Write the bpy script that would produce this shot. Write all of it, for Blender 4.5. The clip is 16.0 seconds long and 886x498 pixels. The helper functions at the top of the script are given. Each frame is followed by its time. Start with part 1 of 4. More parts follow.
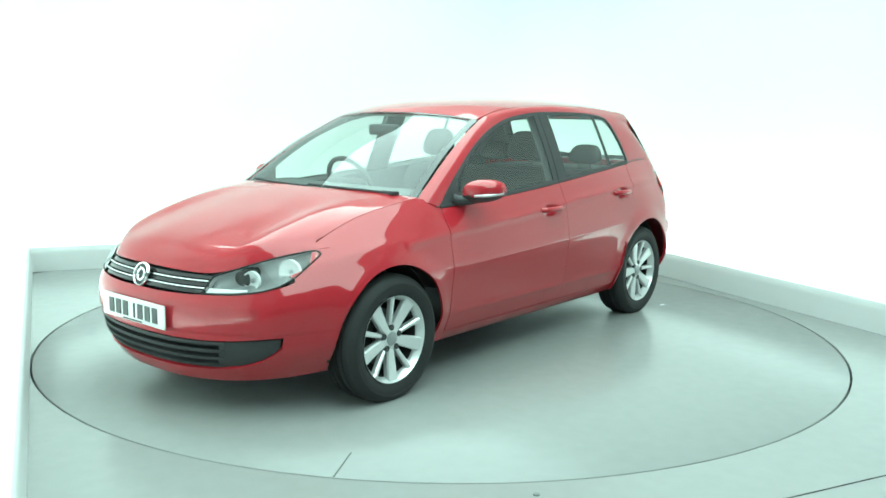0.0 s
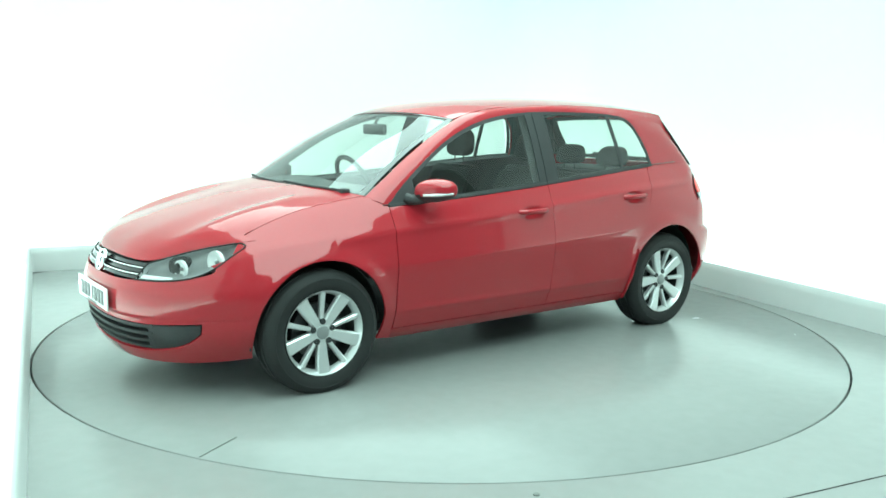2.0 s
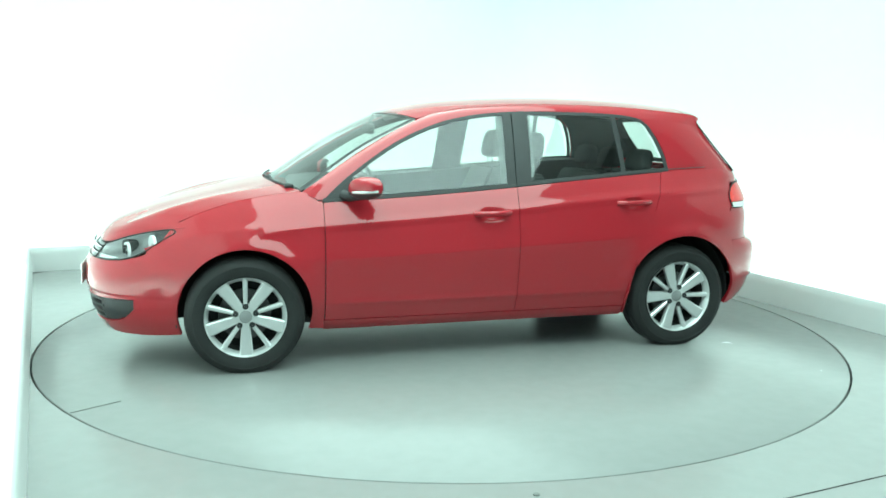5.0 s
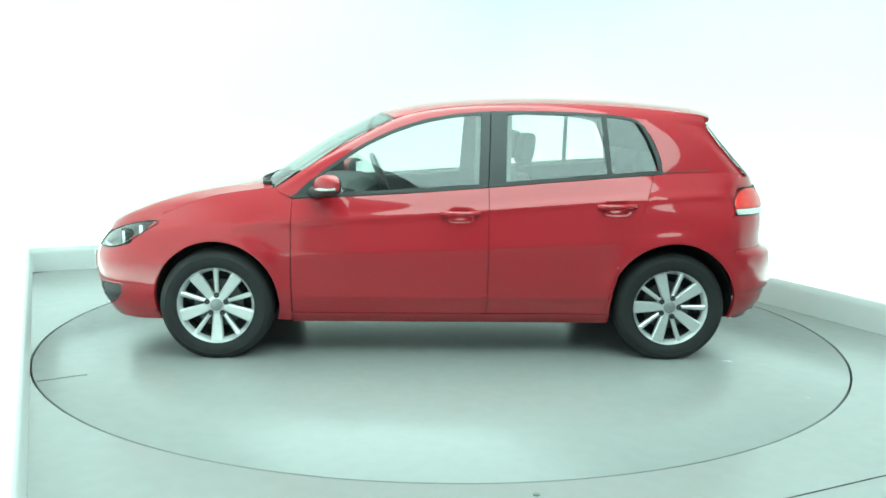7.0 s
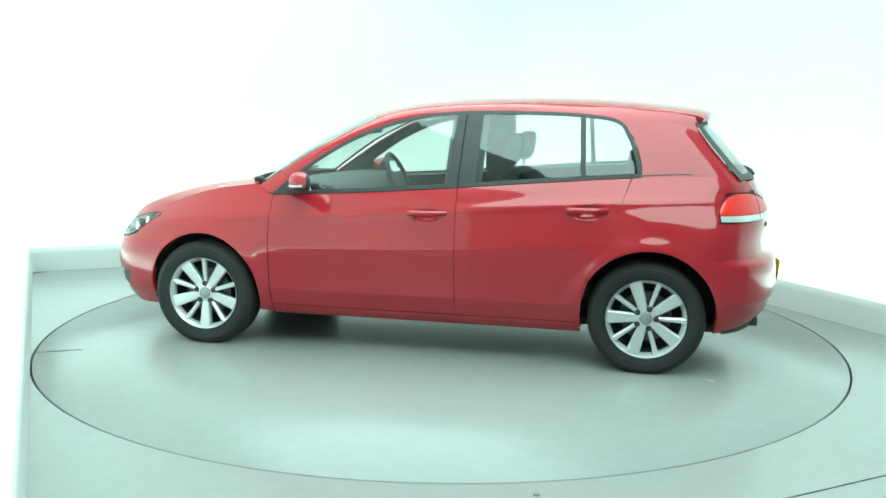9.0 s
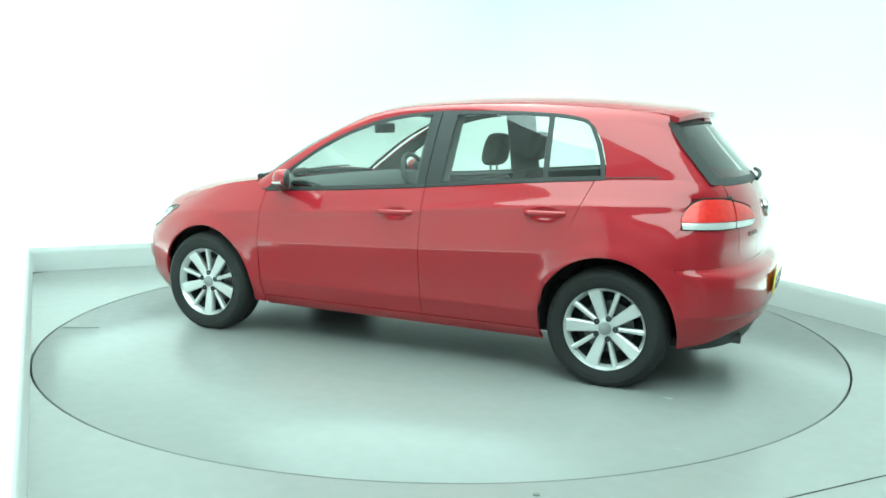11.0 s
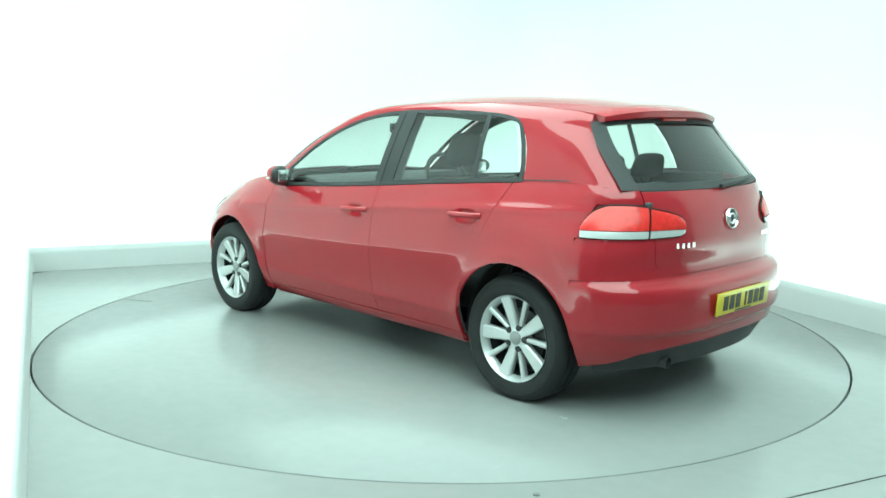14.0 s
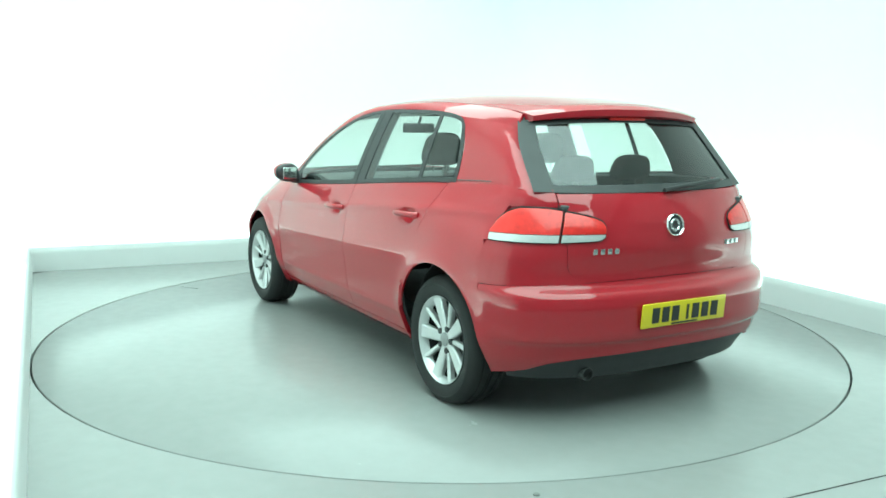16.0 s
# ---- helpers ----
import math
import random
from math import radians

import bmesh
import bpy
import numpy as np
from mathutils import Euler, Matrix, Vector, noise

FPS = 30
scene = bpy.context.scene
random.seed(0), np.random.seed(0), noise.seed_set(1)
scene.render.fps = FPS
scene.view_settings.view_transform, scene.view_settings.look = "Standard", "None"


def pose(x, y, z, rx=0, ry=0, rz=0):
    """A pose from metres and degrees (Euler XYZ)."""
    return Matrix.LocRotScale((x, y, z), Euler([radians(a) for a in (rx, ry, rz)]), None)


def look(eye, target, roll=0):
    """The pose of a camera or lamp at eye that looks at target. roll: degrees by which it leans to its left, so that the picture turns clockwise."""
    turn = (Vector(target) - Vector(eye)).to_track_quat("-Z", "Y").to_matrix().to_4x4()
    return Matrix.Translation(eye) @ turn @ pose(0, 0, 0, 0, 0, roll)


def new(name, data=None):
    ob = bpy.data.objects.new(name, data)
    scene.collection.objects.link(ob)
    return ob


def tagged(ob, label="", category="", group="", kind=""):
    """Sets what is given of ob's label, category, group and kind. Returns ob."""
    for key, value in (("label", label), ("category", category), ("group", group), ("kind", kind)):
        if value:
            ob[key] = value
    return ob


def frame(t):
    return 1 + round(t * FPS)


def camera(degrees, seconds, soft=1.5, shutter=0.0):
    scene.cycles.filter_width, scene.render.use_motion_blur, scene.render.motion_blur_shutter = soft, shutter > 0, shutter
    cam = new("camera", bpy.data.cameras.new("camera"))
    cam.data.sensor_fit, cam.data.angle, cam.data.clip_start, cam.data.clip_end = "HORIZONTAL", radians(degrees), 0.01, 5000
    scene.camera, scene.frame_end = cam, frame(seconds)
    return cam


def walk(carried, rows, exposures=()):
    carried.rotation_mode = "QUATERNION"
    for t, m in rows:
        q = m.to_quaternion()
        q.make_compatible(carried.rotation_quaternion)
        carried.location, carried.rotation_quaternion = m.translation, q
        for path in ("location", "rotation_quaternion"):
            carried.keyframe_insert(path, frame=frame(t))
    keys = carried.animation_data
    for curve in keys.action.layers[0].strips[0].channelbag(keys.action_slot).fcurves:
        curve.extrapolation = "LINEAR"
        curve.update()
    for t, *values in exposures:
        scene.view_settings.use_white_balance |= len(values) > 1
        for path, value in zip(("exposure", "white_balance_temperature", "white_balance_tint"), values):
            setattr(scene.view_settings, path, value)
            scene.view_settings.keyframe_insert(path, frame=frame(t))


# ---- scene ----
# the camera stands still beside a car turntable
cam = camera(54.32, 16.0, soft=1.6)
STAND = look((0, -5.552, 1.388), (0.001, -0.613, 0.611), 0.87)
walk(cam, [(0.0, STAND), (16.0, STAND)], exposures=[(0.0, 0.0), (16.0, 0.0)])


def turn_angle(t):
    """Angle of the turntable in degrees at t seconds: it turns clockwise at about 6.9 degrees a second."""
    return 230.42 - 6.863 * t - 0.35 * math.sin(math.pi * t / 16.0)


# ---- light: a white studio under a broad luminous ceiling, with strip lamps in the trough behind the skirting ----
ROOM_TURN = 25.0
ROOM = pose(0, 0, 0, 0, 0, ROOM_TURN)
world = bpy.data.worlds.new("world")
world.use_nodes = True
world.node_tree.nodes["Background"].inputs[0].default_value = (0.8, 1.0, 0.95, 1)
world.node_tree.nodes["Background"].inputs[1].default_value = 0.2
scene.world = world


def strip_lamp(u, v, z, du, dv, watts, up=False):
    data = bpy.data.lights.new("strip_lamp", "AREA")
    data.shape, data.size, data.size_y, data.energy = "RECTANGLE", du, dv, watts
    data.color = (0.675, 1.0, 0.935)
    ob = new("strip_lamp", data)
    ob.matrix_world = ROOM @ pose(u, v, z, 180 if up else 0)
    return ob


strip_lamp(-0.40, -1.9, 3.72, 3.4, 8.4, 435)
for u, v, du, dv, watts in ((2.69, -0.2, 0.08, 6.0, 68), (-2.565, -0.2, 0.08, 6.0, 76), (0.06, 3.09, 4.9, 0.08, 42)):
    strip_lamp(u, v, 0.13, du, dv, watts, True)


# ---- materials ----
def material(name, base, rough=0.5, metal=0.0, coat=0.0, grain=0.0, scale=20.0, bump=0.0, spot=None, rough_var=0.0, trans=0.0, emit=0.0, spec=0.5, ior=1.45, coat_ior=1.5):
    """A principled material with two scales of noise: a broad one that shifts the colour, a fine one for relief."""
    m = bpy.data.materials.new(name)
    m.use_nodes = True
    nt = m.node_tree
    b = nt.nodes["Principled BSDF"]
    b.inputs["Base Color"].default_value = (*base, 1)
    b.inputs["Roughness"].default_value = rough
    b.inputs["Metallic"].default_value = metal
    b.inputs["Coat Weight"].default_value = coat
    b.inputs["Coat Roughness"].default_value = 0.04
    b.inputs["Coat IOR"].default_value = coat_ior
    b.inputs["Transmission Weight"].default_value = trans
    b.inputs["Specular IOR Level"].default_value = spec
    b.inputs["IOR"].default_value = ior
    if emit:
        b.inputs["Emission Color"].default_value = (*base, 1)
        b.inputs["Emission Strength"].default_value = emit
    co = nt.nodes.new("ShaderNodeTexCoord")
    if grain or spot:
        n1 = nt.nodes.new("ShaderNodeTexNoise")
        n1.inputs["Scale"].default_value = scale * 0.12
        n1.inputs["Detail"].default_value = 6
        n2 = nt.nodes.new("ShaderNodeTexNoise")
        n2.inputs["Scale"].default_value = scale * 3
        n2.inputs["Detail"].default_value = 4
        nt.links.new(co.outputs["Object"], n1.inputs["Vector"])
        nt.links.new(co.outputs["Object"], n2.inputs["Vector"])
        mix = nt.nodes.new("ShaderNodeMath")
        mix.operation = "MULTIPLY_ADD"
        mix.inputs[1].default_value = 0.6
        nt.links.new(n1.outputs["Fac"], mix.inputs[0])
        half = nt.nodes.new("ShaderNodeMath")
        half.operation = "MULTIPLY"
        half.inputs[1].default_value = 0.4
        nt.links.new(n2.outputs["Fac"], half.inputs[0])
        nt.links.new(half.outputs[0], mix.inputs[2])
        ramp = nt.nodes.new("ShaderNodeValToRGB")
        ramp.color_ramp.elements[0].position, ramp.color_ramp.elements[1].position = 0.3, 0.7
        other = spot or tuple(c * (1 - grain) for c in base)
        ramp.color_ramp.elements[0].color = (*other, 1)
        ramp.color_ramp.elements[1].color = (*base, 1)
        nt.links.new(mix.outputs[0], ramp.inputs[0])
        nt.links.new(ramp.outputs[0], b.inputs["Base Color"])
        if rough_var:
            rr = nt.nodes.new("ShaderNodeMapRange")
            rr.inputs["To Min"].default_value, rr.inputs["To Max"].default_value = rough - rough_var, rough + rough_var
            nt.links.new(mix.outputs[0], rr.inputs["Value"])
            nt.links.new(rr.outputs[0], b.inputs["Roughness"])
        if bump:
            bp = nt.nodes.new("ShaderNodeBump")
            bp.inputs["Strength"].default_value = bump
            bp.inputs["Distance"].default_value = 0.01
            nt.links.new(n2.outputs["Fac"], bp.inputs["Height"])
            nt.links.new(bp.outputs[0], b.inputs["Normal"])
    return m


M = {
    "floor": material("grey_epoxy", (0.292, 0.294, 0.288), 0.25, grain=0.10, scale=4.0, rough_var=0.07, spec=0.38),
    "skirt": material("grey_skirt_paint", (0.56, 0.565, 0.56), 0.6, grain=0.04, scale=4),
    "wall": material("white_paint", (0.74, 0.75, 0.74), 0.7, grain=0.02, scale=5, bump=0.03),
    # for unseen walls near the camera, dark so that the car mirrors less white
    "shutter": material("unseen_dark_wall_paint", (0.20, 0.21, 0.21), 0.6, grain=0.1, scale=4),
    "pit": material("dark_gap", (0.02, 0.02, 0.02), 0.8, grain=0.3),
    "seam": material("seam_filler", (0.16, 0.17, 0.16), 0.6, grain=0.3),
    "paint": material("red_paint", (0.41, 0.018, 0.028), 0.40, 0.0, coat=1.0, grain=0.06, scale=900, spec=0.05, coat_ior=1.56),
    "rubber": material("black_rubber", (0.018, 0.018, 0.018), 0.75, grain=0.3, scale=60, bump=0.05),
    "tyre": material("tyre_rubber", (0.022, 0.023, 0.023), 0.7, grain=0.35, scale=50, bump=0.1),
    "trim": material("black_plastic", (0.04, 0.042, 0.043), 0.5, grain=0.3, scale=80, bump=0.08),
    "gloss": material("black_gloss_trim", (0.012, 0.012, 0.013), 0.12, coat=0.5),
    "alloy": material("silver_alloy", (0.72, 0.73, 0.73), 0.3, 0.55, coat=0.4, grain=0.05, scale=300),
    "steel": material("brake_steel", (0.14, 0.14, 0.14), 0.4, 0.7, grain=0.3, scale=40),
    "chrome": material("chrome", (0.82, 0.83, 0.83), 0.1, 1.0),
    "lens_red": material("red_lens", (0.95, 0.035, 0.025), 0.3, coat=0.4, spot=(0.5, 0.01, 0.01), scale=12),
    "lens_clear": material("clear_lens", (0.80, 0.81, 0.80), 0.2, 0.3, coat=1.0, spot=(0.5, 0.5, 0.5), scale=60),
    "lamp_case": material("lamp_housing", (0.36, 0.37, 0.37), 0.35, 0.4, grain=0.2, scale=40),
    "reflector": material("lamp_reflector", (0.85, 0.86, 0.86), 0.4, 0.0, grain=0.1, scale=60),
    "cloth": material("dark_seat_cloth", (0.035, 0.037, 0.037), 0.85, grain=0.1, scale=30),
    "lining": material("grey_headlining", (0.5, 0.5, 0.48), 0.9, grain=0.1, scale=100, bump=0.08),
    "inner": material("dark_inner_trim", (0.072, 0.076, 0.076), 0.7, grain=0.12, scale=20),
    "under": material("underseal", (0.028, 0.029, 0.029), 0.85, grain=0.4, scale=30, bump=0.1),
    "plate_white": material("white_plate", (0.75, 0.76, 0.74), 0.35, coat=0.5, grain=0.03, scale=60),
    "plate_yellow": material("yellow_plate", (0.78, 0.6, 0.02), 0.35, coat=0.5, grain=0.03, scale=60),
    "ink": material("plate_ink", (0.03, 0.03, 0.03), 0.4),
}


def glass_material(name, tint, gloss=0.10):
    """Thin glass: it lets light straight through, tinted, and mirrors by Fresnel."""
    m = bpy.data.materials.new(name)
    m.use_nodes = True
    nt = m.node_tree
    nt.nodes.clear()
    out = nt.nodes.new("ShaderNodeOutputMaterial")
    mix = nt.nodes.new("ShaderNodeMixShader")
    face = nt.nodes.new("ShaderNodeLayerWeight")
    face.inputs["Blend"].default_value = 0.5
    power = nt.nodes.new("ShaderNodeMath")
    power.operation = "POWER"
    power.inputs[1].default_value = 4.5
    nt.links.new(face.outputs["Facing"], power.inputs[0])
    fres = nt.nodes.new("ShaderNodeMath")
    fres.operation = "MULTIPLY_ADD"
    fres.inputs[1].default_value, fres.inputs[2].default_value = 0.9 - gloss, gloss
    nt.links.new(power.outputs[0], fres.inputs[0])
    tr = nt.nodes.new("ShaderNodeBsdfTransparent")
    tr.inputs[0].default_value = (*tint, 1)
    gl = nt.nodes.new("ShaderNodeBsdfGlossy")
    gl.inputs["Roughness"].default_value = 0.02
    nt.links.new(fres.outputs[0], mix.inputs[0])
    nt.links.new(tr.outputs[0], mix.inputs[1])
    nt.links.new(gl.outputs[0], mix.inputs[2])
    nt.links.new(mix.outputs[0], out.inputs[0])
    return m


M["glass"] = glass_material("tinted_window_glass", (0.80, 0.87, 0.84), 0.095)
M["lens"] = glass_material("headlamp_lens", (0.97, 0.98, 0.98), 0.04)


# ---- building helpers ----
def smooth_curve(pts):
    """A monotone smooth function through (x, value) points."""
    pts = sorted(pts)
    xs = [p[0] for p in pts]
    ys = [p[1] for p in pts]
    n = len(xs)
    d = [(ys[i + 1] - ys[i]) / (xs[i + 1] - xs[i]) for i in range(n - 1)]
    m = [d[0]] + [0.0 if d[i - 1] * d[i] <= 0 else 2 * d[i - 1] * d[i] / (d[i - 1] + d[i]) for i in range(1, n - 1)] + [d[-1]]

    def f(x):
        if x <= xs[0]:
            return ys[0] + m[0] * (x - xs[0])
        if x >= xs[-1]:
            return ys[-1] + m[-1] * (x - xs[-1])
        i = 0
        while x > xs[i + 1]:
            i += 1
        h = xs[i + 1] - xs[i]
        t = (x - xs[i]) / h
        return ((1 + 2 * t) * (1 - t) ** 2 * ys[i] + t * (1 - t) ** 2 * h * m[i]
                + t * t * (3 - 2 * t) * ys[i + 1] + t * t * (t - 1) * h * m[i + 1])
    return f


def path3(pts):
    """A smooth 3D path through points, with a parameter from 0 to 1 by chord length."""
    pts = [Vector(p) for p in pts]
    s = [0.0]
    for a, b in zip(pts, pts[1:]):
        s.append(s[-1] + (b - a).length)
    s = [v / s[-1] for v in s]
    n = len(pts)
    tan = []
    for i in range(n):
        a, b = max(i - 1, 0), min(i + 1, n - 1)
        tan.append((pts[b] - pts[a]) / (s[b] - s[a]))

    def f(t):
        t = min(max(t, 0.0), 1.0)
        i = 0
        while i < n - 2 and t > s[i + 1]:
            i += 1
        h = s[i + 1] - s[i]
        k = (t - s[i]) / h
        return ((1 + 2 * k) * (1 - k) ** 2 * pts[i] + k * (1 - k) ** 2 * h * tan[i]
                + k * k * (3 - 2 * k) * pts[i + 1] + k * k * (k - 1) * h * tan[i + 1])
    return f


def line2(pts):
    """A polyline through 2D or 3D points, with a parameter from 0 to 1 by length."""
    pts = [Vector(p) for p in pts]
    s = [0.0]
    for a, b in zip(pts, pts[1:]):
        s.append(s[-1] + (b - a).length)

    def f(t):
        d = min(max(t, 0.0), 1.0) * s[-1]
        i = 0
        while i < len(pts) - 2 and d > s[i + 1]:
            i += 1
        return pts[i].lerp(pts[i + 1], (d - s[i]) / (s[i + 1] - s[i]))
    return f


def patch(bm, fn, nu, nv, out=None):
    """Adds the grid fn(u, v), 0..1 each, to bm, its faces turned away from the point or along the way given by out."""
    rows = [[bm.verts.new(fn(i / nu, j / nv)) for j in range(nv + 1)] for i in range(nu + 1)]
    faces = []
    for i in range(nu):
        for j in range(nv):
            q = (rows[i][j], rows[i + 1][j], rows[i + 1][j + 1], rows[i][j + 1])
            faces.append(bm.faces.new(q))
    total = 0.0
    for f in faces:
        f.normal_update()
        ref = out if out is not None else f.calc_center_median() - Vector((f.calc_center_median().x * 0.75, 0, 0.55))
        total += f.normal.dot(ref) * f.calc_area()
    if total < 0:
        for f in faces:
            f.normal_flip()
    return bm


def box(bm, cx, cy, cz, sx, sy, sz, bevel=0.0, turn=None):
    m = Matrix.Translation((cx, cy, cz)) @ (turn or Matrix.Identity(4)) @ Matrix.Diagonal((sx, sy, sz, 1))
    made = bmesh.ops.create_cube(bm, size=1.0, matrix=m)
    if bevel:
        edges = list({e for v in made["verts"] for e in v.link_edges})
        bmesh.ops.bevel(bm, geom=edges, offset=bevel, segments=3, profile=0.5, affect="EDGES", clamp_overlap=True)
    return bm


def lathe(bm, prof, n=48, closed=False):
    """Turns a profile of (radius, y) about the y axis."""
    rings = [[bm.verts.new((r * math.cos(2 * math.pi * i / n), y, r * math.sin(2 * math.pi * i / n))) for i in range(n)] for r, y in prof]
    pairs = list(zip(rings, rings[1:])) + ([(rings[-1], rings[0])] if closed else [])
    for a, b in pairs:
        for i in range(n):
            bm.faces.new((a[i], a[(i + 1) % n], b[(i + 1) % n], b[i]))
    return bm


def tube(bm, path, radius, n=8, steps=16):
    """A round bar along a 3D path, closed at its ends."""
    pts = [path(i / steps) for i in range(steps + 1)]
    rings = []
    for i, p in enumerate(pts):
        d = (pts[min(i + 1, steps)] - pts[max(i - 1, 0)]).normalized()
        a = d.cross(Vector((0.13, 0.2, 1))).normalized()
        b = d.cross(a)
        rings.append([bm.verts.new(p + radius * (math.cos(2 * math.pi * k / n) * a + math.sin(2 * math.pi * k / n) * b)) for k in range(n)])
    for a, b in zip(rings, rings[1:]):
        for k in range(n):
            bm.faces.new((a[k], a[(k + 1) % n], b[(k + 1) % n], b[k]))
    bm.faces.new(rings[0])
    bm.faces.new(rings[-1])
    return bm


def thicken(bm, depth):
    """Gives an open sheet a back face and a rim."""
    bm.normal_update()
    faces = list(bm.faces)
    rim = [e for e in bm.edges if len(e.link_faces) == 1]
    loops = [(e.verts[0], e.verts[1]) if any(l.vert == e.verts[0] and l.link_loop_next.vert == e.verts[1] for l in e.link_faces[0].loops) else (e.verts[1], e.verts[0]) for e in rim]
    under = {v: bm.verts.new(v.co - v.normal * depth) for v in list(bm.verts)}
    for f in faces:
        bm.faces.new([under[v] for v in reversed(f.verts)])
    for a, b in loops:
        bm.faces.new((b, a, under[a], under[b]))


def part(name, bm, mat, parent=None, label="", solid=0.0, sharp=35, recalc=False, bevel=0.0):
    """Links a bmesh as one mesh object, smooth-shaded, under its parent."""
    if recalc:
        bmesh.ops.recalc_face_normals(bm, faces=bm.faces)
    if solid:
        thicken(bm, solid)
    me = bpy.data.meshes.new(name)
    bm.to_mesh(me)
    bm.free()
    for p in me.polygons:
        p.use_smooth = True
    me.set_sharp_from_angle(angle=radians(sharp))
    me.materials.append(M[mat])
    ob = new(name, me)
    if mat in ("glass", "lens"):
        ob.visible_shadow = False
    if parent is not None:
        ob.parent = parent
    if bevel:
        bv = ob.modifiers.new("edges", "BEVEL")
        bv.width, bv.segments, bv.limit_method = bevel, 2, "ANGLE"
    if label:
        tagged(ob, label)
    return ob


def mirrored(fn, side):
    return lambda u, v: Vector((fn(u, v)[0], side * fn(u, v)[1], fn(u, v)[2]))


# ---- the studio: grey floor, turntable, coved white walls ----
LEFT, RIGHT, BACK, FRONT, COVE_END = -2.455, 2.58, 2.98, -7.6, -3.3
TABLE_R = 2.448


def room_point(u, v, z):
    return ROOM @ Vector((u, v, z))


def ring_floor():
    """The floor round the turntable: a rectangle with a round hole, and its edge going down into the gap."""
    bm = bmesh.new()
    n = 160
    inner, low, outer = [], [], []
    for i in range(n):
        a = 2 * math.pi * i / n
        c, s = math.cos(a), math.sin(a)
        k = min((RIGHT if c > 0 else LEFT) / c if abs(c) > 1e-6 else 1e9, (BACK if s > 0 else -2.84) / s if abs(s) > 1e-6 else 1e9)
        inner.append(bm.verts.new(room_point(c * (TABLE_R + 0.011), s * (TABLE_R + 0.011), 0)))
        low.append(bm.verts.new(room_point(c * (TABLE_R + 0.011), s * (TABLE_R + 0.011), -0.06)))
        outer.append(bm.verts.new(room_point(c * k, s * k, 0)))
    for i in range(n):
        j = (i + 1) % n
        bm.faces.new((inner[i], outer[i], outer[j], inner[j]))
        bm.faces.new((low[i], inner[i], inner[j], low[j]))
    return bm


tagged(part("floor", ring_floor(), "floor", recalc=True), "glossy grey painted studio floor around a turntable", "floor", kind="structure")
bm = bmesh.new()
box(bm, (LEFT + RIGHT) / 2, (FRONT - 2.848) / 2, -0.05, RIGHT - LEFT + 0.8, -FRONT - 2.848, 0.1)
bmesh.ops.transform(bm, matrix=ROOM, verts=bm.verts)
tagged(part("floor_front", bm, "floor"), "glossy grey painted floor before the turntable", "floor", kind="structure")
bm = bmesh.new()
box(bm, 0, -2.2, -0.11, 5.9, 10.8, 0.06)
bmesh.ops.transform(bm, matrix=ROOM, verts=bm.verts)
tagged(part("ground", bm, "pit"), "dark pit under the turntable gap", "ground", kind="structure")


def level(o, z, rc, n=14):
    """One horizontal outline of the three walls at outward offset o, with corner radius rc."""
    pts = [(LEFT - o, COVE_END + (BACK - rc + o - COVE_END) * i / 10, z) for i in range(11)]
    for i in range(1, n):
        a = math.pi - math.pi / 2 * i / n
        pts.append((LEFT - o + rc + rc * math.cos(a), BACK + o - rc + rc * math.sin(a), z))
    pts += [(LEFT - o + rc + (RIGHT - LEFT + 2 * o - 2 * rc) * i / 10, BACK + o, z) for i in range(11)]
    for i in range(1, n):
        a = math.pi / 2 - math.pi / 2 * i / n
        pts.append((RIGHT + o - rc + rc * math.cos(a), BACK + o - rc + rc * math.sin(a), z))
    pts += [(RIGHT + o, BACK + o - rc + (COVE_END - BACK - o + rc) * i / 10, z) for i in range(11)]
    return pts


def swept(levels):
    bm = bmesh.new()
    rows = [[bm.verts.new(room_point(*p)) for p in level(*l)] for l in levels]
    for a, b in zip(rows, rows[1:]):
        for i in range(len(a) - 1):
            bm.faces.new((a[i], a[i + 1], b[i + 1], b[i]))
    return bm


tagged(part("skirting", swept([(0.0, 0.0005, 0.02), (0.002, 0.04, 0.02), (0.006, 0.09, 0.02), (0.012, 0.15, 0.02), (0.018, 0.202, 0.02), (0.03, 0.205, 0.02)]), "skirt", sharp=80),
       "grey painted skirting strip at the foot of the white wall", "skirting", kind="structure")
tagged(part("wall_cove", swept([(0.03, 0.204, 0.02), (0.032, 0.11, 0.02), (0.18, 0.11, 0.1), (0.22, 0.14, 0.12), (0.26, 0.22, 0.16), (0.31, 0.34, 0.25), (0.38, 0.53, 0.4), (0.44, 0.75, 0.6), (0.47, 1.0, 0.75), (0.48, 1.4, 0.8), (0.48, 3.8, 0.8)]), "wall", sharp=80),
       "smooth white studio wall coved at foot and corners", "wall", kind="structure")
# unseen dark walls round the camera, added to darken reflections on the car
for name, u in (("wall_left", LEFT - 0.1), ("wall_right", RIGHT + 0.1)):
    bm = bmesh.new()
    box(bm, u, (FRONT + COVE_END) / 2, 1.9, 0.2, COVE_END - FRONT, 3.8)
    box(bm, u + math.copysign(0.3, u), COVE_END - 0.05, 1.9, 0.4, 0.1, 3.8)
    bmesh.ops.transform(bm, matrix=ROOM, verts=bm.verts)
    tagged(part(name, bm, "shutter"), "unseen dark wall beside the camera, added to darken reflections", "wall", kind="structure")
bm = bmesh.new()
box(bm, 0.04, FRONT - 0.1, 1.9, 7.0, 0.2, 4.0)
bmesh.ops.transform(bm, matrix=ROOM, verts=bm.verts)
tagged(part("wall_front", bm, "shutter"), "unseen dark wall behind the camera, added to darken reflections", "wall", kind="structure")
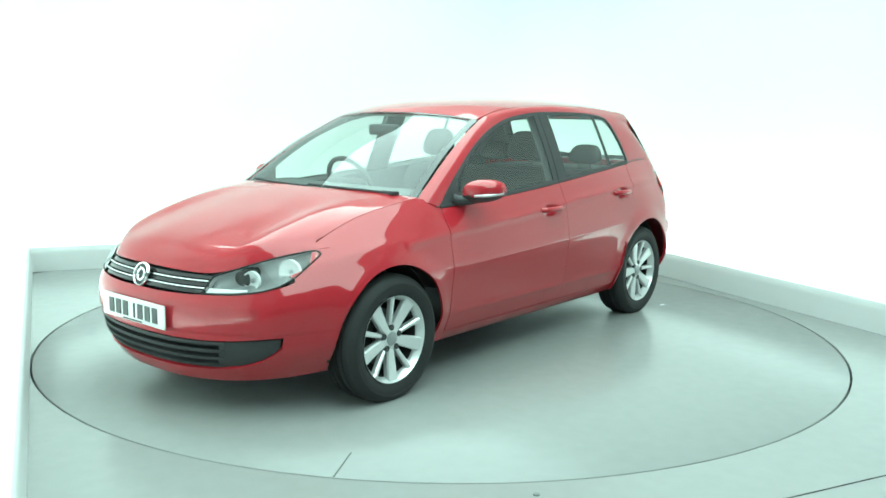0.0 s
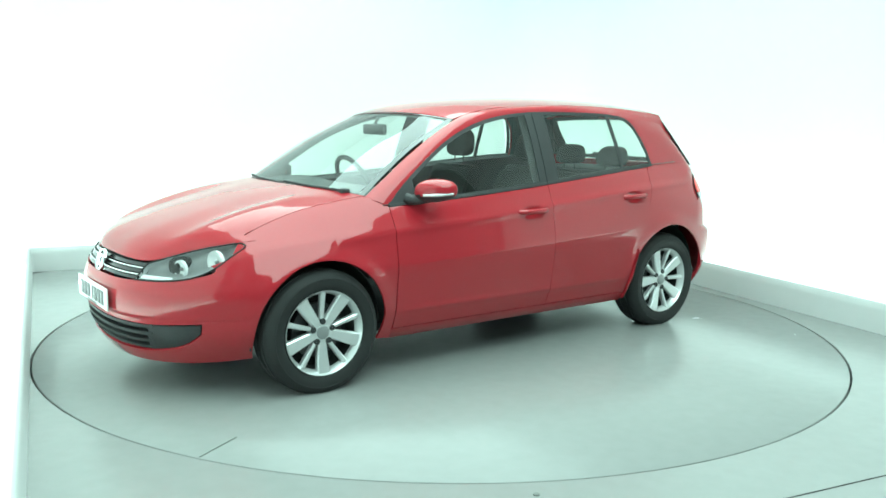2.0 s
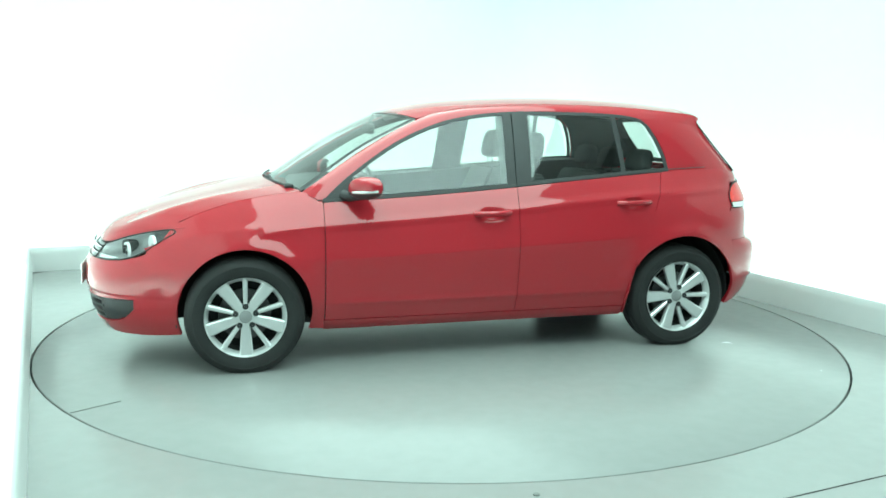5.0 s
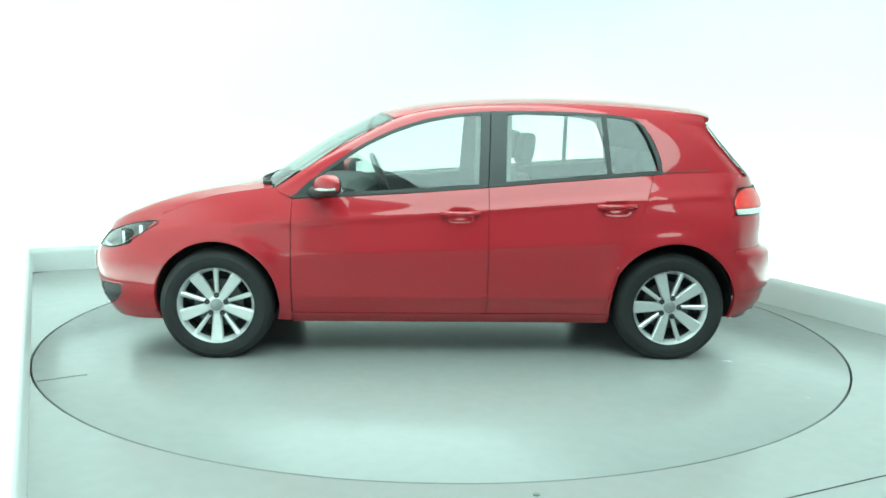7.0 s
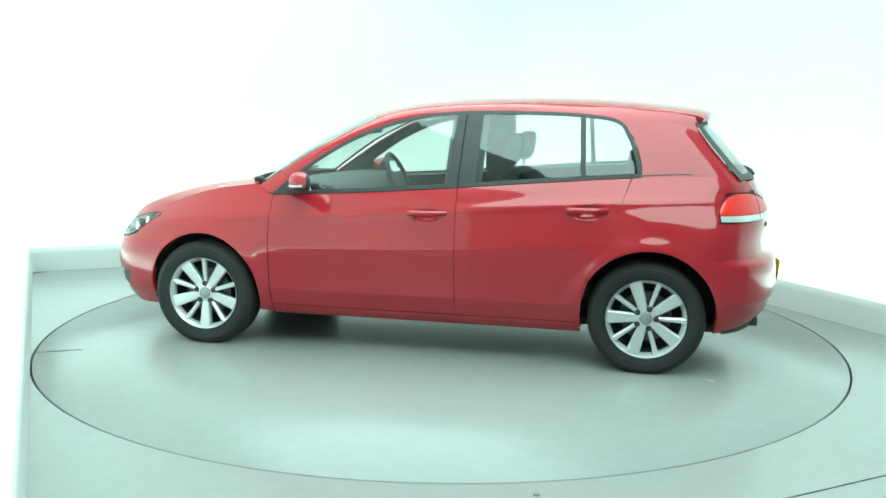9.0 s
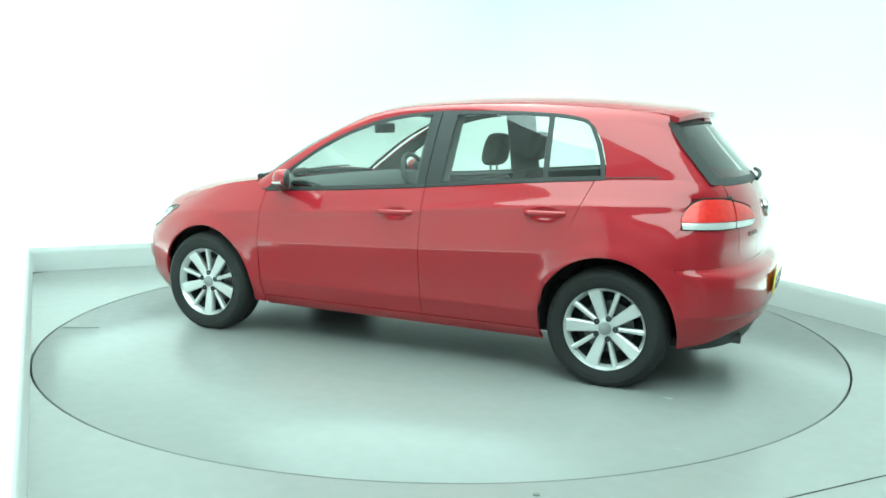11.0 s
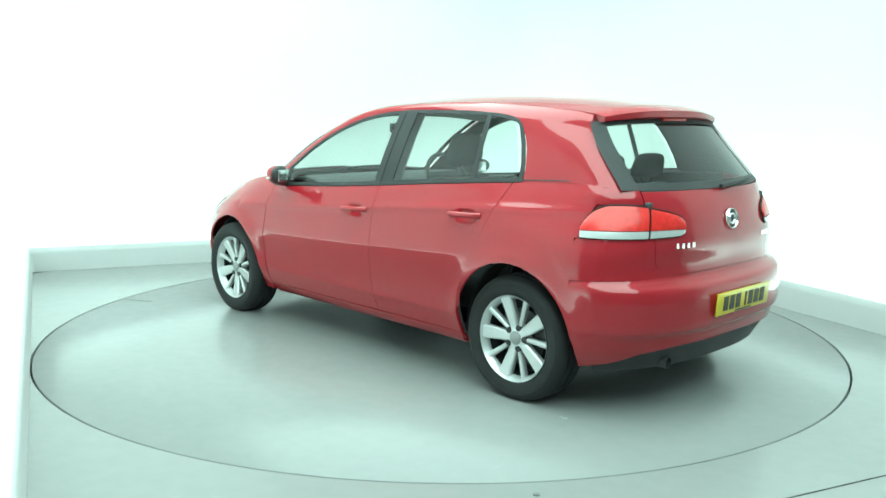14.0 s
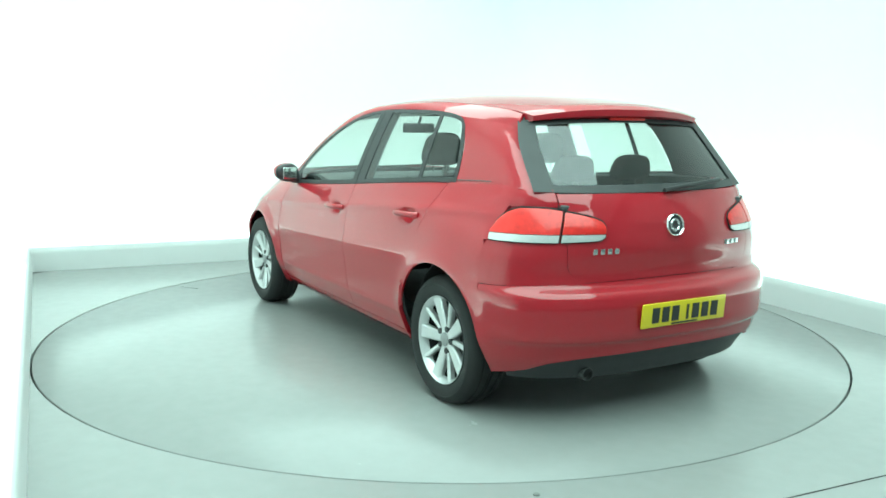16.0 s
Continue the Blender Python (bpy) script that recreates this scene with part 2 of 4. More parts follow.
bm = bmesh.new()
box(bm, 0.04, -2.0, 3.9, 7.2, 11.6, 0.2)
bmesh.ops.transform(bm, matrix=ROOM, verts=bm.verts)
tagged(part("ceiling", bm, "wall"), "plain white studio ceiling", "ceiling", kind="structure")

# the turntable, in its own space
turntable = new("turntable")
tagged(turntable, "round grey painted turntable flush with the floor", "turntable")
bm = bmesh.new()
lathe(bm, [(0.001, 0.0), (1.2, 0.0), (TABLE_R - 0.004, 0.0), (TABLE_R, -0.004), (TABLE_R, -0.05)], 160)
bmesh.ops.transform(bm, matrix=pose(0, 0, 0, 90, 0, 0), verts=bm.verts)
part("deck", bm, "floor", turntable, recalc=True, sharp=50)
for a, r0, r1 in ((30, 2.2, 2.44),):
    bm = bmesh.new()
    box(bm, (r0 + r1) / 2, 0, 0.001, r1 - r0, 0.006, 0.003)
    bmesh.ops.transform(bm, matrix=pose(0, 0, 0, 0, 0, a), verts=bm.verts)
    part("seam", bm, "seam", turntable)


# ---- the car: x forward, y to its left, z up, origin midway between the axles on the ground ----
car = new("hatchback_car")
tagged(car, "red five-door hatchback car parked on a turntable", "car")

BELT = smooth_curve([(-2.0, 1.085), (-1.6, 1.075), (-1.22, 1.06), (-0.67, 1.02), (-0.22, 0.98), (0.29, 0.94), (0.85, 0.905), (1.1, 0.885), (1.43, 0.845), (1.7, 0.79), (2.0, 0.72)])
FENDER = smooth_curve([(0.8, 0.985), (0.87, 0.975), (1.1, 0.945), (1.29, 0.912), (1.43, 0.872), (1.52, 0.838), (1.6, 0.802), (1.665, 0.772), (1.8, 0.70)])
NOSE = smooth_curve([(0.12, 2.03), (0.2, 2.09), (0.3, 2.138), (0.385, 2.146), (0.402, 2.147), (0.416, 2.152), (0.45, 2.153), (0.52, 2.147), (0.58, 2.125), (0.64, 2.087), (0.70, 2.04), (0.76, 1.985), (0.80, 1.935), (0.9, 1.80)])
TAIL = smooth_curve([(0.12, -1.90), (0.25, -1.955), (0.33, -1.998), (0.395, -2.012), (0.412, -2.030), (0.45, -2.035), (0.55, -2.035), (0.595, -2.028), (0.615, -2.018), (0.632, -1.992), (0.645, -1.970), (0.66, -1.962), (0.70, -1.958), (0.8, -1.966), (0.9, -1.95), (0.98, -1.92), (1.06, -1.875), (1.2, -1.78), (1.4, -1.62)])
STATIONS = (-1.9, -1.6, -1.22, -0.67, 0.0, 0.5, 0.85, 1.29, 1.9)
WIDTHS = [(w, smooth_curve(list(zip(STATIONS, ys)))) for w, ys in (
    (0.0, (.775, .785, .795, .79, .79, .79, .79, .795, .78)),
    (0.12, (.815, .825, .835, .826, .826, .826, .826, .83, .815)),
    (0.22, (.838, .848, .856, .852, .852, .85, .848, .85, .84)),
    (0.42, (.843, .858, .873, .873, .874, .871, .866, .866, .853)),
    (0.55, (.845, .862, .882, .884, .885, .883, .876, .874, .86)),
    (0.585, (.842, .860, .8815, .8835, .8845, .8825, .8755, .8735, .859)),
    (0.635, (.832, .852, .8755, .8775, .8785, .8765, .8695, .868, .855)),
    (0.72, (.80, .827, .861, .8665, .8675, .8655, .8585, .857, .845)),
    (0.84, (.750, .776, .824, .848, .851, .848, .840, .836, .826)),
    (0.9, (.727, .751, .792, .825, .835, .832, .82, .81, .80)),
    (1.0, (.68, .70, .735, .785, .80, .797, .778, .765, .75)),
    (1.12, (.61, .63, .66, .71, .73, .73, .715, .70, .68)))]
LF, NF, NR = 0.92, 2.6, 2.5
CORNER = smooth_curve([(0.0, 0.43), (0.90, 0.43), (0.97, 0.40), (1.03, 0.32), (1.08, 0.30), (1.5, 0.30)])
ARCH_R, REAR_ARCH_R, ARCH_Z, AXLE = 0.352, 0.366, 0.318, 1.289


def base_width(x, z):
    """Half width of the body before its ends are rounded, with the flare round each wheel arch."""
    w = (z - 0.21) / (BELT(x) - 0.21)
    d = math.hypot(abs(x) - AXLE, z - ARCH_Z) - (ARCH_R if x > 0 else REAR_ARCH_R)
    flare = 0.017 * math.exp(-(max(d, 0.0) / 0.06) ** 2) * min(max((z - 0.22) / 0.16, 0.0), 1.0)
    return smooth_curve([(k, f(x)) for k, f in WIDTHS])(max(w, -0.1)) + flare


HANDLES = ((-0.075, 0.835), (-0.955, 0.882))


def dent(x, z):
    """Depth of the finger cups behind the door handles."""
    return sum(0.015 * math.exp(-((x - hx) / 0.062) ** 4 - ((z - hz + 0.006) / 0.030) ** 4) for hx, hz in HANDLES)


def side_y(x, z):
    """Half width of the lower body at x, z."""
    t = min(max((NOSE(z) - x) / LF, 0.0), 1.0)
    r = min(max((x - TAIL(z)) / CORNER(z), 0.0), 1.0)
    ridge = 0.005 * math.exp(-((z - 0.36) / 0.018) ** 2) * min(max((x + 0.93) / 0.12, 0.0), 1.0) * min(max((0.86 - x) / 0.12, 0.0), 1.0)
    crease = 0.0025 * math.exp(-((z - 0.21 - 0.565 * (BELT(x) - 0.21)) / 0.010) ** 2) * min(max((x + 1.0) / 0.15, 0.0), 1.0) * min(max((0.86 - x) / 0.15, 0.0), 1.0)
    line = 0.006 * math.exp(-((z - BELT(x) + 0.125) / 0.022) ** 2) if x < 1.2 else 0.0
    return (base_width(x, z) + ridge + crease + line - dent(x, z)) * (1 - (1 - t) ** NF) ** (1 / NF) * (1 - (1 - r) ** NR) ** (1 / NR)


def side(x, z, proud=0.0):
    return Vector((x, side_y(x, z) + proud, z))


def front(y, z, proud=0.0):
    """The point of the nose at y, z."""
    x = 1.85
    for _ in range(4):
        ratio = min(abs(y) / base_width(x, z), 0.995)
        x = NOSE(z) - LF * (1 - (1 - ratio ** NF) ** (1 / NF))
    return Vector((x + proud, y, z))


def rear(y, z, proud=0.0):
    x = -1.85
    for _ in range(4):
        ratio = min(abs(y) / base_width(x, z), 0.995)
        x = TAIL(z) + CORNER(z) * (1 - (1 - ratio ** NR) ** (1 / NR))
    return Vector((x - proud, y, z))


def nose_at(phi, z):
    """The nose by the angle round its corner: 0 at the middle, pi / 2 at the side."""
    x = NOSE(z) - LF * (1 - max(math.cos(phi), 0.0) ** (2 / NF))
    return Vector((x, base_width(x, z) * math.sin(phi) ** (2 / NF), z))


def tail_at(phi, z, proud=0.0):
    x = TAIL(z) + CORNER(z) * (1 - max(math.cos(phi), 0.0) ** (2 / NR))
    p = Vector((x, base_width(x, z) * math.sin(phi) ** (2 / NR), z))
    return p + proud * Vector((-math.cos(phi), math.sin(phi), 0.1))


def tail_phi_x(x, z):
    return math.acos((1 - min(max((x - TAIL(z)) / CORNER(z), 0.0), 1.0)) ** (NR / 2))


def tail_phi_y(y, z):
    return math.asin(min(y / base_width(-1.85, z), 1.0) ** (NR / 2))


def glass_y(x, z):
    """Half width of the greenhouse at x, z."""
    d = z - BELT(x)
    b = smooth_curve(list(zip(STATIONS, (.68, .70, .735, .785, .80, .797, .778, .765, .75))))(x)
    return b - 0.36 * d - 0.22 * d * d


def glass(x, z, proud=0.0):
    return Vector((x, glass_y(x, z) + proud, z))


def coons(bottom, top, left, right):
    """A patch between four edges, each a function of 0..1; left and right run from bottom to top."""
    def f(u, v):
        c = bottom(0) * (1 - u) * (1 - v) + bottom(1) * u * (1 - v) + top(0) * (1 - u) * v + top(1) * u * v
        return bottom(u) * (1 - v) + top(u) * v + left(v) * (1 - u) + right(v) * u - c
    return f


def both(name, fn, nu, nv, mat, parent, label="", solid=0.012, sharp=35):
    """A panel on each flank of the car."""
    made = []
    for s in (1, -1):
        made.append(part(name, patch(bmesh.new(), mirrored(fn, s), nu, nv), mat, parent, label, solid, sharp))
    return made


def across(name, fn, nu, nv, mat, parent, label="", solid=0.012, sharp=35, out=None):
    """A panel that spans the car: fn(u, v) with u from the middle to the left edge."""
    full = lambda u, v: (lambda p: Vector((p[0], p[1] if u >= 0.5 else -p[1], p[2])))(fn(abs(2 * u - 1), v))
    return part(name, patch(bmesh.new(), full, nu * 2, nv, out), mat, parent, label, solid, sharp)



# bonnet
hood_mid = path3([(2.062, 0, 0.668), (2.03, 0, 0.712), (1.94, 0, 0.775), (1.68, 0, 0.86), (1.40, 0, 0.930), (1.25, 0, 0.962), (1.13, 0, 0.983)])
hood_edge = path3([front(0.715, 0.772)] + [(x, side_y(x, FENDER(x)) - 0.001, FENDER(x)) for x in (1.62, 1.56, 1.5, 1.43, 1.36, 1.29, 1.2, 1.1, 1.04, 0.98)])
hood_lip = path3([front(y, z) for y, z in ((0.0, 0.668), (0.2, 0.667), (0.36, 0.664), (0.45, 0.675), (0.53, 0.708), (0.61, 0.741), (0.68, 0.763), (0.715, 0.772))])
hood_back = path3([(1.13, 0, 0.983), (1.115, 0.25, 0.983), (1.07, 0.5, 0.978), (0.98, hood_edge(1).y, hood_edge(1).z)])


def hood_point(u, v):
    b = Vector((u, u, u ** 2.4))
    mixed = lambda p, q: Vector([p[i] * (1 - b[i]) + q[i] * b[i] for i in range(3)])
    p = mixed(hood_mid(v), hood_edge(v)) + hood_lip(u) * (1 - v) + hood_back(u) * v
    p -= mixed(hood_mid(0), hood_edge(0)) * (1 - v) + mixed(hood_mid(1), hood_edge(1)) * v
    crest = math.exp(-((u - 0.68) / 0.1) ** 2) * 0.010 * math.sin(math.pi * min(v * 1.15, 1)) ** 0.7
    return p + Vector((0, 0, crest))


across("bonnet", hood_point, 22, 40, "paint", car, "red bonnet with two soft creases", out=Vector((0.3, 0, 1)))

# windscreen, roof, rear glass
QUARTERS = [(0.975, 0.705, 0.955), (0.62, 0.640, 1.185), (0.29, 0.580, 1.355), (0.10, 0.562, 1.405), (-0.13, 0.555, 1.430), (-0.55, 0.555, 1.447), (-1.01, 0.548, 1.437), (-1.4, 0.545, 1.408), (-1.505, 0.545, 1.390)]
rail = path3(QUARTERS)
screen_edge = path3([(1.0, 0.690, 0.945), (0.645, 0.622, 1.188), (0.31, 0.562, 1.354)])
screen_mid = path3([(1.13, 0, 0.955), (0.73, 0, 1.22), (0.40, 0, 1.388)])


def spanned(mid, edge, px, pz, width=1.0):
    def f(u, v):
        a, e = mid(v), edge(v)
        return Vector((a.x + (e.x - a.x) * u ** px, e.y * u * width, a.z + (e.z - a.z) * u ** pz))
    return f


across("windscreen", spanned(screen_mid, screen_edge, 2.2, 2.4), 14, 16, "glass", car, "clear curved windscreen", 0.0, out=Vector((0.6, 0, 1)))
screen = spanned(screen_mid, screen_edge, 2.2, 2.4)
for s in (1, -1):
    part("screen_border", patch(bmesh.new(), mirrored(lambda u, v: screen(0.972 + 0.055 * u, v) + Vector((0.002, 0, 0.003)), s), 2, 16, Vector((0.6, 0, 1))), "gloss", car, "black windscreen edge")
across("screen_border", lambda u, v: screen(u, 0.985 + 0.025 * v) + Vector((0.002, 0, 0.003)), 12, 2, "gloss", car, "black windscreen edge", 0.0, out=Vector((0.6, 0, 1)))
across("screen_seal", spanned(path3([(1.15, 0, 0.955), (1.10, 0, 0.982)]), path3([(1.03, 0.70, 0.935), (0.975, 0.682, 0.965)]), 2.2, 2.4), 14, 2, "trim", car, "black plastic scuttle below the windscreen", 0.01, out=Vector((0.6, 0, 1)))
roof_mid = path3([(0.40, 0, 1.392), (0.30, 0, 1.420), (0.12, 0, 1.452), (-0.16, 0, 1.478), (-0.64, 0, 1.495), (-1.15, 0, 1.482), (-1.53, 0, 1.446)])
roof_edge = path3([(0.30, 0.562, 1.357), (0.10, 0.555, 1.408), (-0.13, 0.550, 1.432), (-0.55, 0.550, 1.449), (-1.01, 0.543, 1.439), (-1.4, 0.540, 1.410), (-1.505, 0.540, 1.394)])
across("roof", spanned(roof_mid, roof_edge, 2.2, 2.6), 14, 34, "paint", car, "red roof panel", out=Vector((0, 0, 1)))
across("headlining", lambda u, v: spanned(roof_mid, roof_edge, 2.2, 2.6)(u * 0.98, 0.03 + v * 0.94) - Vector((0, 0, 0.035)), 8, 16, "lining", car, "pale grey headlining", 0.008, out=Vector((0, 0, 1)))

# pillars and roof rails, from the windscreen edge to the top of the side windows
DLO = [(0.872, 0.906), (0.79, 0.985), (0.61, 1.122), (0.45, 1.222), (0.29, 1.297), (0.10, 1.357), (-0.12, 1.392), (-0.35, 1.405), (-0.67, 1.405), (-0.93, 1.395), (-1.07, 1.375)]
dlo_top = path3([glass(x, z) for x, z in DLO] + [(-1.25, 0.602, 1.362), (-1.4, 0.590, 1.346), (-1.522, 0.576, 1.325)])
rail_front = path3([(0.985, 0.714, 0.946)] + QUARTERS[1:])


def pillar(u, v):
    a, b = rail_front(u), dlo_top(u)
    p = a.lerp(b, v)
    return p + math.sin(math.pi * v) * (0.012 - 0.007 * min(max((u - 0.6) / 0.15, 0.0), 1.0)) * Vector((0.15, 0.75, 0.65))


both("roof_rail", pillar, 76, 6, "paint", car, "red pillar and roof rail")

both("pillar_lining", lambda u, v: pillar(u, 0.04 + 0.92 * v) - 0.018 * Vector((0.15, 0.75, 0.65)), 40, 4, "inner", car, "dark inner pillar trim", 0.004)

# rear pillar
c_left = path3([glass(-1.07, 1.375), glass(-1.17, 1.285), glass(-1.225, 1.15), side(-1.235, BELT(-1.235))])
c_top = path3([glass(-1.07, 1.375), (-1.25, 0.602, 1.362), (-1.4, 0.590, 1.346), (-1.522, 0.576, 1.325)])
c_end = tail_at(tail_phi_y(0.632, 1.058), 1.058)
c_right = path3([(-1.522, 0.576, 1.325), (-1.588, 0.602, 1.235), (-1.668, 0.623, 1.14), c_end])
c_low = path3([side(-1.235, BELT(-1.235)), side(-1.4, BELT(-1.4)), side(-1.55, BELT(-1.55)), tail_at(tail_phi_x(-1.66, 1.066), 1.066), c_end])
cp = coons(c_top, c_low, c_left, c_right)
both("rear_pillar_lining", lambda u, v: cp(0.01 + 0.98 * u, 0.02 + 0.96 * v) - Vector((0, 0.018 + 0.05 * math.sin(math.pi * u) ** 0.6, 0)), 12, 10, "inner", car, "dark inner pillar trim", 0.004)
both("rear_pillar", lambda u, v: cp(u, 1.03 * v) + Vector((0, 0.007 * math.sin(math.pi * u) * math.sin(math.pi * v), 0)), 20, 20, "paint", car, "broad red rear pillar")

# rear window and tailgate
glass_mid = path3([(-1.585, 0, 1.382), (-1.75, 0, 1.20), (-1.885, 0, 1.045)])
glass_edge = path3([(-1.515, 0.528, 1.360), (-1.592, 0.565, 1.255), (-1.770, 0.600, 1.050)])
def gate_edge(v):
    """Half width of the tailgate: v = 0 below the glass, 1 at its rounded foot."""
    return 0.560 - 0.075 * max(0.0, (v - 0.72) / 0.28) ** 3


tailgate = across("tailgate", lambda u, v: rear(0.001 + gate_edge(v) * u, 1.046 - v * (0.376 + 0.006 * u * u)), 20, 24, "paint", car, "red tailgate with a rounded lower edge", out=Vector((-1, 0, 0.1)))
across("rear_window", spanned(glass_mid, glass_edge, 2.4, 2.4), 12, 10, "glass", tailgate, "tinted rear window", 0.0, out=Vector((-1, 0, 1)))
ring = spanned(glass_mid, glass_edge, 2.4, 2.4)
bm = bmesh.new()
for s in (1, -1):
    patch(bm, mirrored(lambda u, v: ring(0.93 + 0.15 * u, v) + Vector((-0.004, 0.003, 0.003)), s), 2, 12, Vector((-1, 0, 1)))
full = lambda u, v: (lambda p: Vector((p[0], p[1] if u >= 0.5 else -p[1], p[2])))(ring(abs(2 * u - 1), v))
patch(bm, lambda u, v: full(u, 0.90 + 0.12 * v) + Vector((-0.004, 0, 0.003)), 24, 2, Vector((-1, 0, 1)))
patch(bm, lambda u, v: full(u, -0.0 + 0.09 * v) + Vector((-0.004, 0, 0.003)), 24, 2, Vector((-1, 0, 1)))
part("window_seal", bm, "trim", tailgate, "black border of the rear window")

sp_top = spanned(path3([(-1.50, 0, 1.449), (-1.57, 0, 1.438), (-1.632, 0, 1.418)]), path3([(-1.43, 0.542, 1.408), (-1.50, 0.540, 1.398), (-1.552, 0.520, 1.382)]), 2.4, 2.6)
sp_low = spanned(path3([(-1.56, 0, 1.372), (-1.60, 0, 1.374), (-1.630, 0, 1.388)]), path3([(-1.47, 0.535, 1.352), (-1.51, 0.530, 1.352), (-1.549, 0.517, 1.360)]), 2.4, 2.6)
spoiler = across("roof_spoiler", sp_top, 14, 6, "paint", car, "red roof spoiler above the rear window", 0.006, out=Vector((-0.2, 0, 1)))
bm = bmesh.new()
full_low = lambda u, v: (lambda p: Vector((p[0], p[1] if u >= 0.5 else -p[1], p[2])))(sp_low(abs(2 * u - 1), v))
full_top = lambda u, v: (lambda p: Vector((p[0], p[1] if u >= 0.5 else -p[1], p[2])))(sp_top(abs(2 * u - 1), v))
patch(bm, full_low, 28, 4, Vector((0, 0, -1)))
patch(bm, lambda u, v: full_top(u, 1).lerp(full_low(u, 1), v), 28, 2, Vector((-1, 0, 0)))
for s in (0.0, 1.0):
    patch(bm, lambda u, v: full_top(s, u).lerp(full_low(s, u), v), 4, 2, Vector((0, 2 * s - 1, 0)))
part("lip", bm, "paint", spoiler)
bm = bmesh.new()
box(bm, -1.605, 0, 1.372, 0.02, 0.22, 0.012, 0.004)
part("brake_light", bm, "lens_red", spoiler, "narrow red high brake light")

# flanks
def arch(x0, a):
    """The wheel arch at angle a: 0 towards the car's front, pi towards its back."""
    r = ARCH_R if x0 > 0 else REAR_ARCH_R
    return x0 + r * math.cos(a), ARCH_Z + r * math.sin(a)


def flank(edge, x0, a0, a1):
    """A wing: from the wheel arch out to the 2D edge (x, z), with a small lip at the arch."""
    e = line2(edge)

    def f(u, v):
        ax, az = arch(x0, a0 + (a1 - a0) * u)
        q = e(u)
        k = v ** 1.0
        x, z = ax + (q.x - ax) * k, az + (q.y - az) * k
        y = side_y(x, z)
        return Vector((x, y, z))
    return f


wing_edge = [(0.872, 0.21), (0.870, 0.55), (0.868, 0.90), (0.93, 0.948)] + [(x, FENDER(x) - 0.0012) for x in (1.0, 1.1, 1.2, 1.29, 1.36, 1.43, 1.5, 1.56, 1.62)] + [(1.652, 0.768), (1.672, 0.745), (1.700, 0.71), (1.745, 0.682), (1.80, 0.662), (1.755, 0.63), (1.70, 0.58), (1.65, 0.50), (1.627, 0.44)]
both("front_wing", flank(wing_edge, AXLE, math.pi + 0.30, 0.36), 110, 30, "paint", car, "red front wing around the wheel arch")
quarter_edge = [(-1.640, 0.45), (-1.636, 0.60), (-1.63, 0.645), (-1.628, 0.74), (-1.625, 0.835), (-1.640, 0.845), (-1.647, 0.90), (-1.66, 0.96), (-1.675, 1.0), (-1.685, 1.062), (-1.66, 1.067)] + [(x, BELT(x) + 0.001) for x in (-1.6, -1.5, -1.4, -1.3, -1.235, -1.185)] + [(-1.150, 0.97), (-1.115, 0.88), (-1.07, 0.78), (-1.02, 0.68), (-0.975, 0.57), (-0.945, 0.45), (-0.935, 0.33), (-0.935, 0.21)]
both("rear_wing", flank(quarter_edge, -AXLE, math.pi - 0.38, -0.30), 110, 40, "paint", car, "red rear wing around the wheel arch")
both("sill", lambda u, v: side(0.87 - 1.805 * u, 0.195 + 0.062 * v) - Vector((0, 0.03 * (1 - v) ** 2, 0)), 30, 4, "paint", car, "red sill below the doors")

front_doors = both("front_door", lambda u, v: side(0.865 - 1.0985 * u, 0.262 + v * (BELT(0.865 - 1.095 * u) - 0.266)), 80, 76, "paint", car, "red front door")
rear_line = line2([(-0.930, 0.262), (-0.931, 0.33), (-0.941, 0.45), (-0.971, 0.57), (-1.016, 0.68), (-1.066, 0.78), (-1.111, 0.88), (-1.146, 0.97), (-1.178, 1.052)])


def rear_door_point(u, v):
    q = rear_line(v)
    x = -0.2365 + (q.x + 0.2365) * u
    z = 0.262 + v * (BELT(x) - 0.266)
    return side(x, z)


rear_doors = both("rear_door", rear_door_point, 70, 76, "paint", car, "red rear door cut round the wheel arch")


# side windows and their black surrounds
def between(x, v, lo=0.0, hi=0.0):
    """A point of the side window at x: v = 0 at the belt, 1 at the top."""
    z0, z1 = BELT(x) + lo, DLO_Z(x) - hi
    return x, z0 + (z1 - z0) * v


DLO_Z = smooth_curve(DLO + [(-1.14, 1.335), (-1.19, 1.24), (-1.222, 1.15), (-1.24, 1.068)])


def pane(x_at, lo, hi, proud=0.0):
    def f(u, v):
        x = x_at(u, v)
        x, z = between(x, v, lo, hi)
        return glass(x, z, proud)
    return f


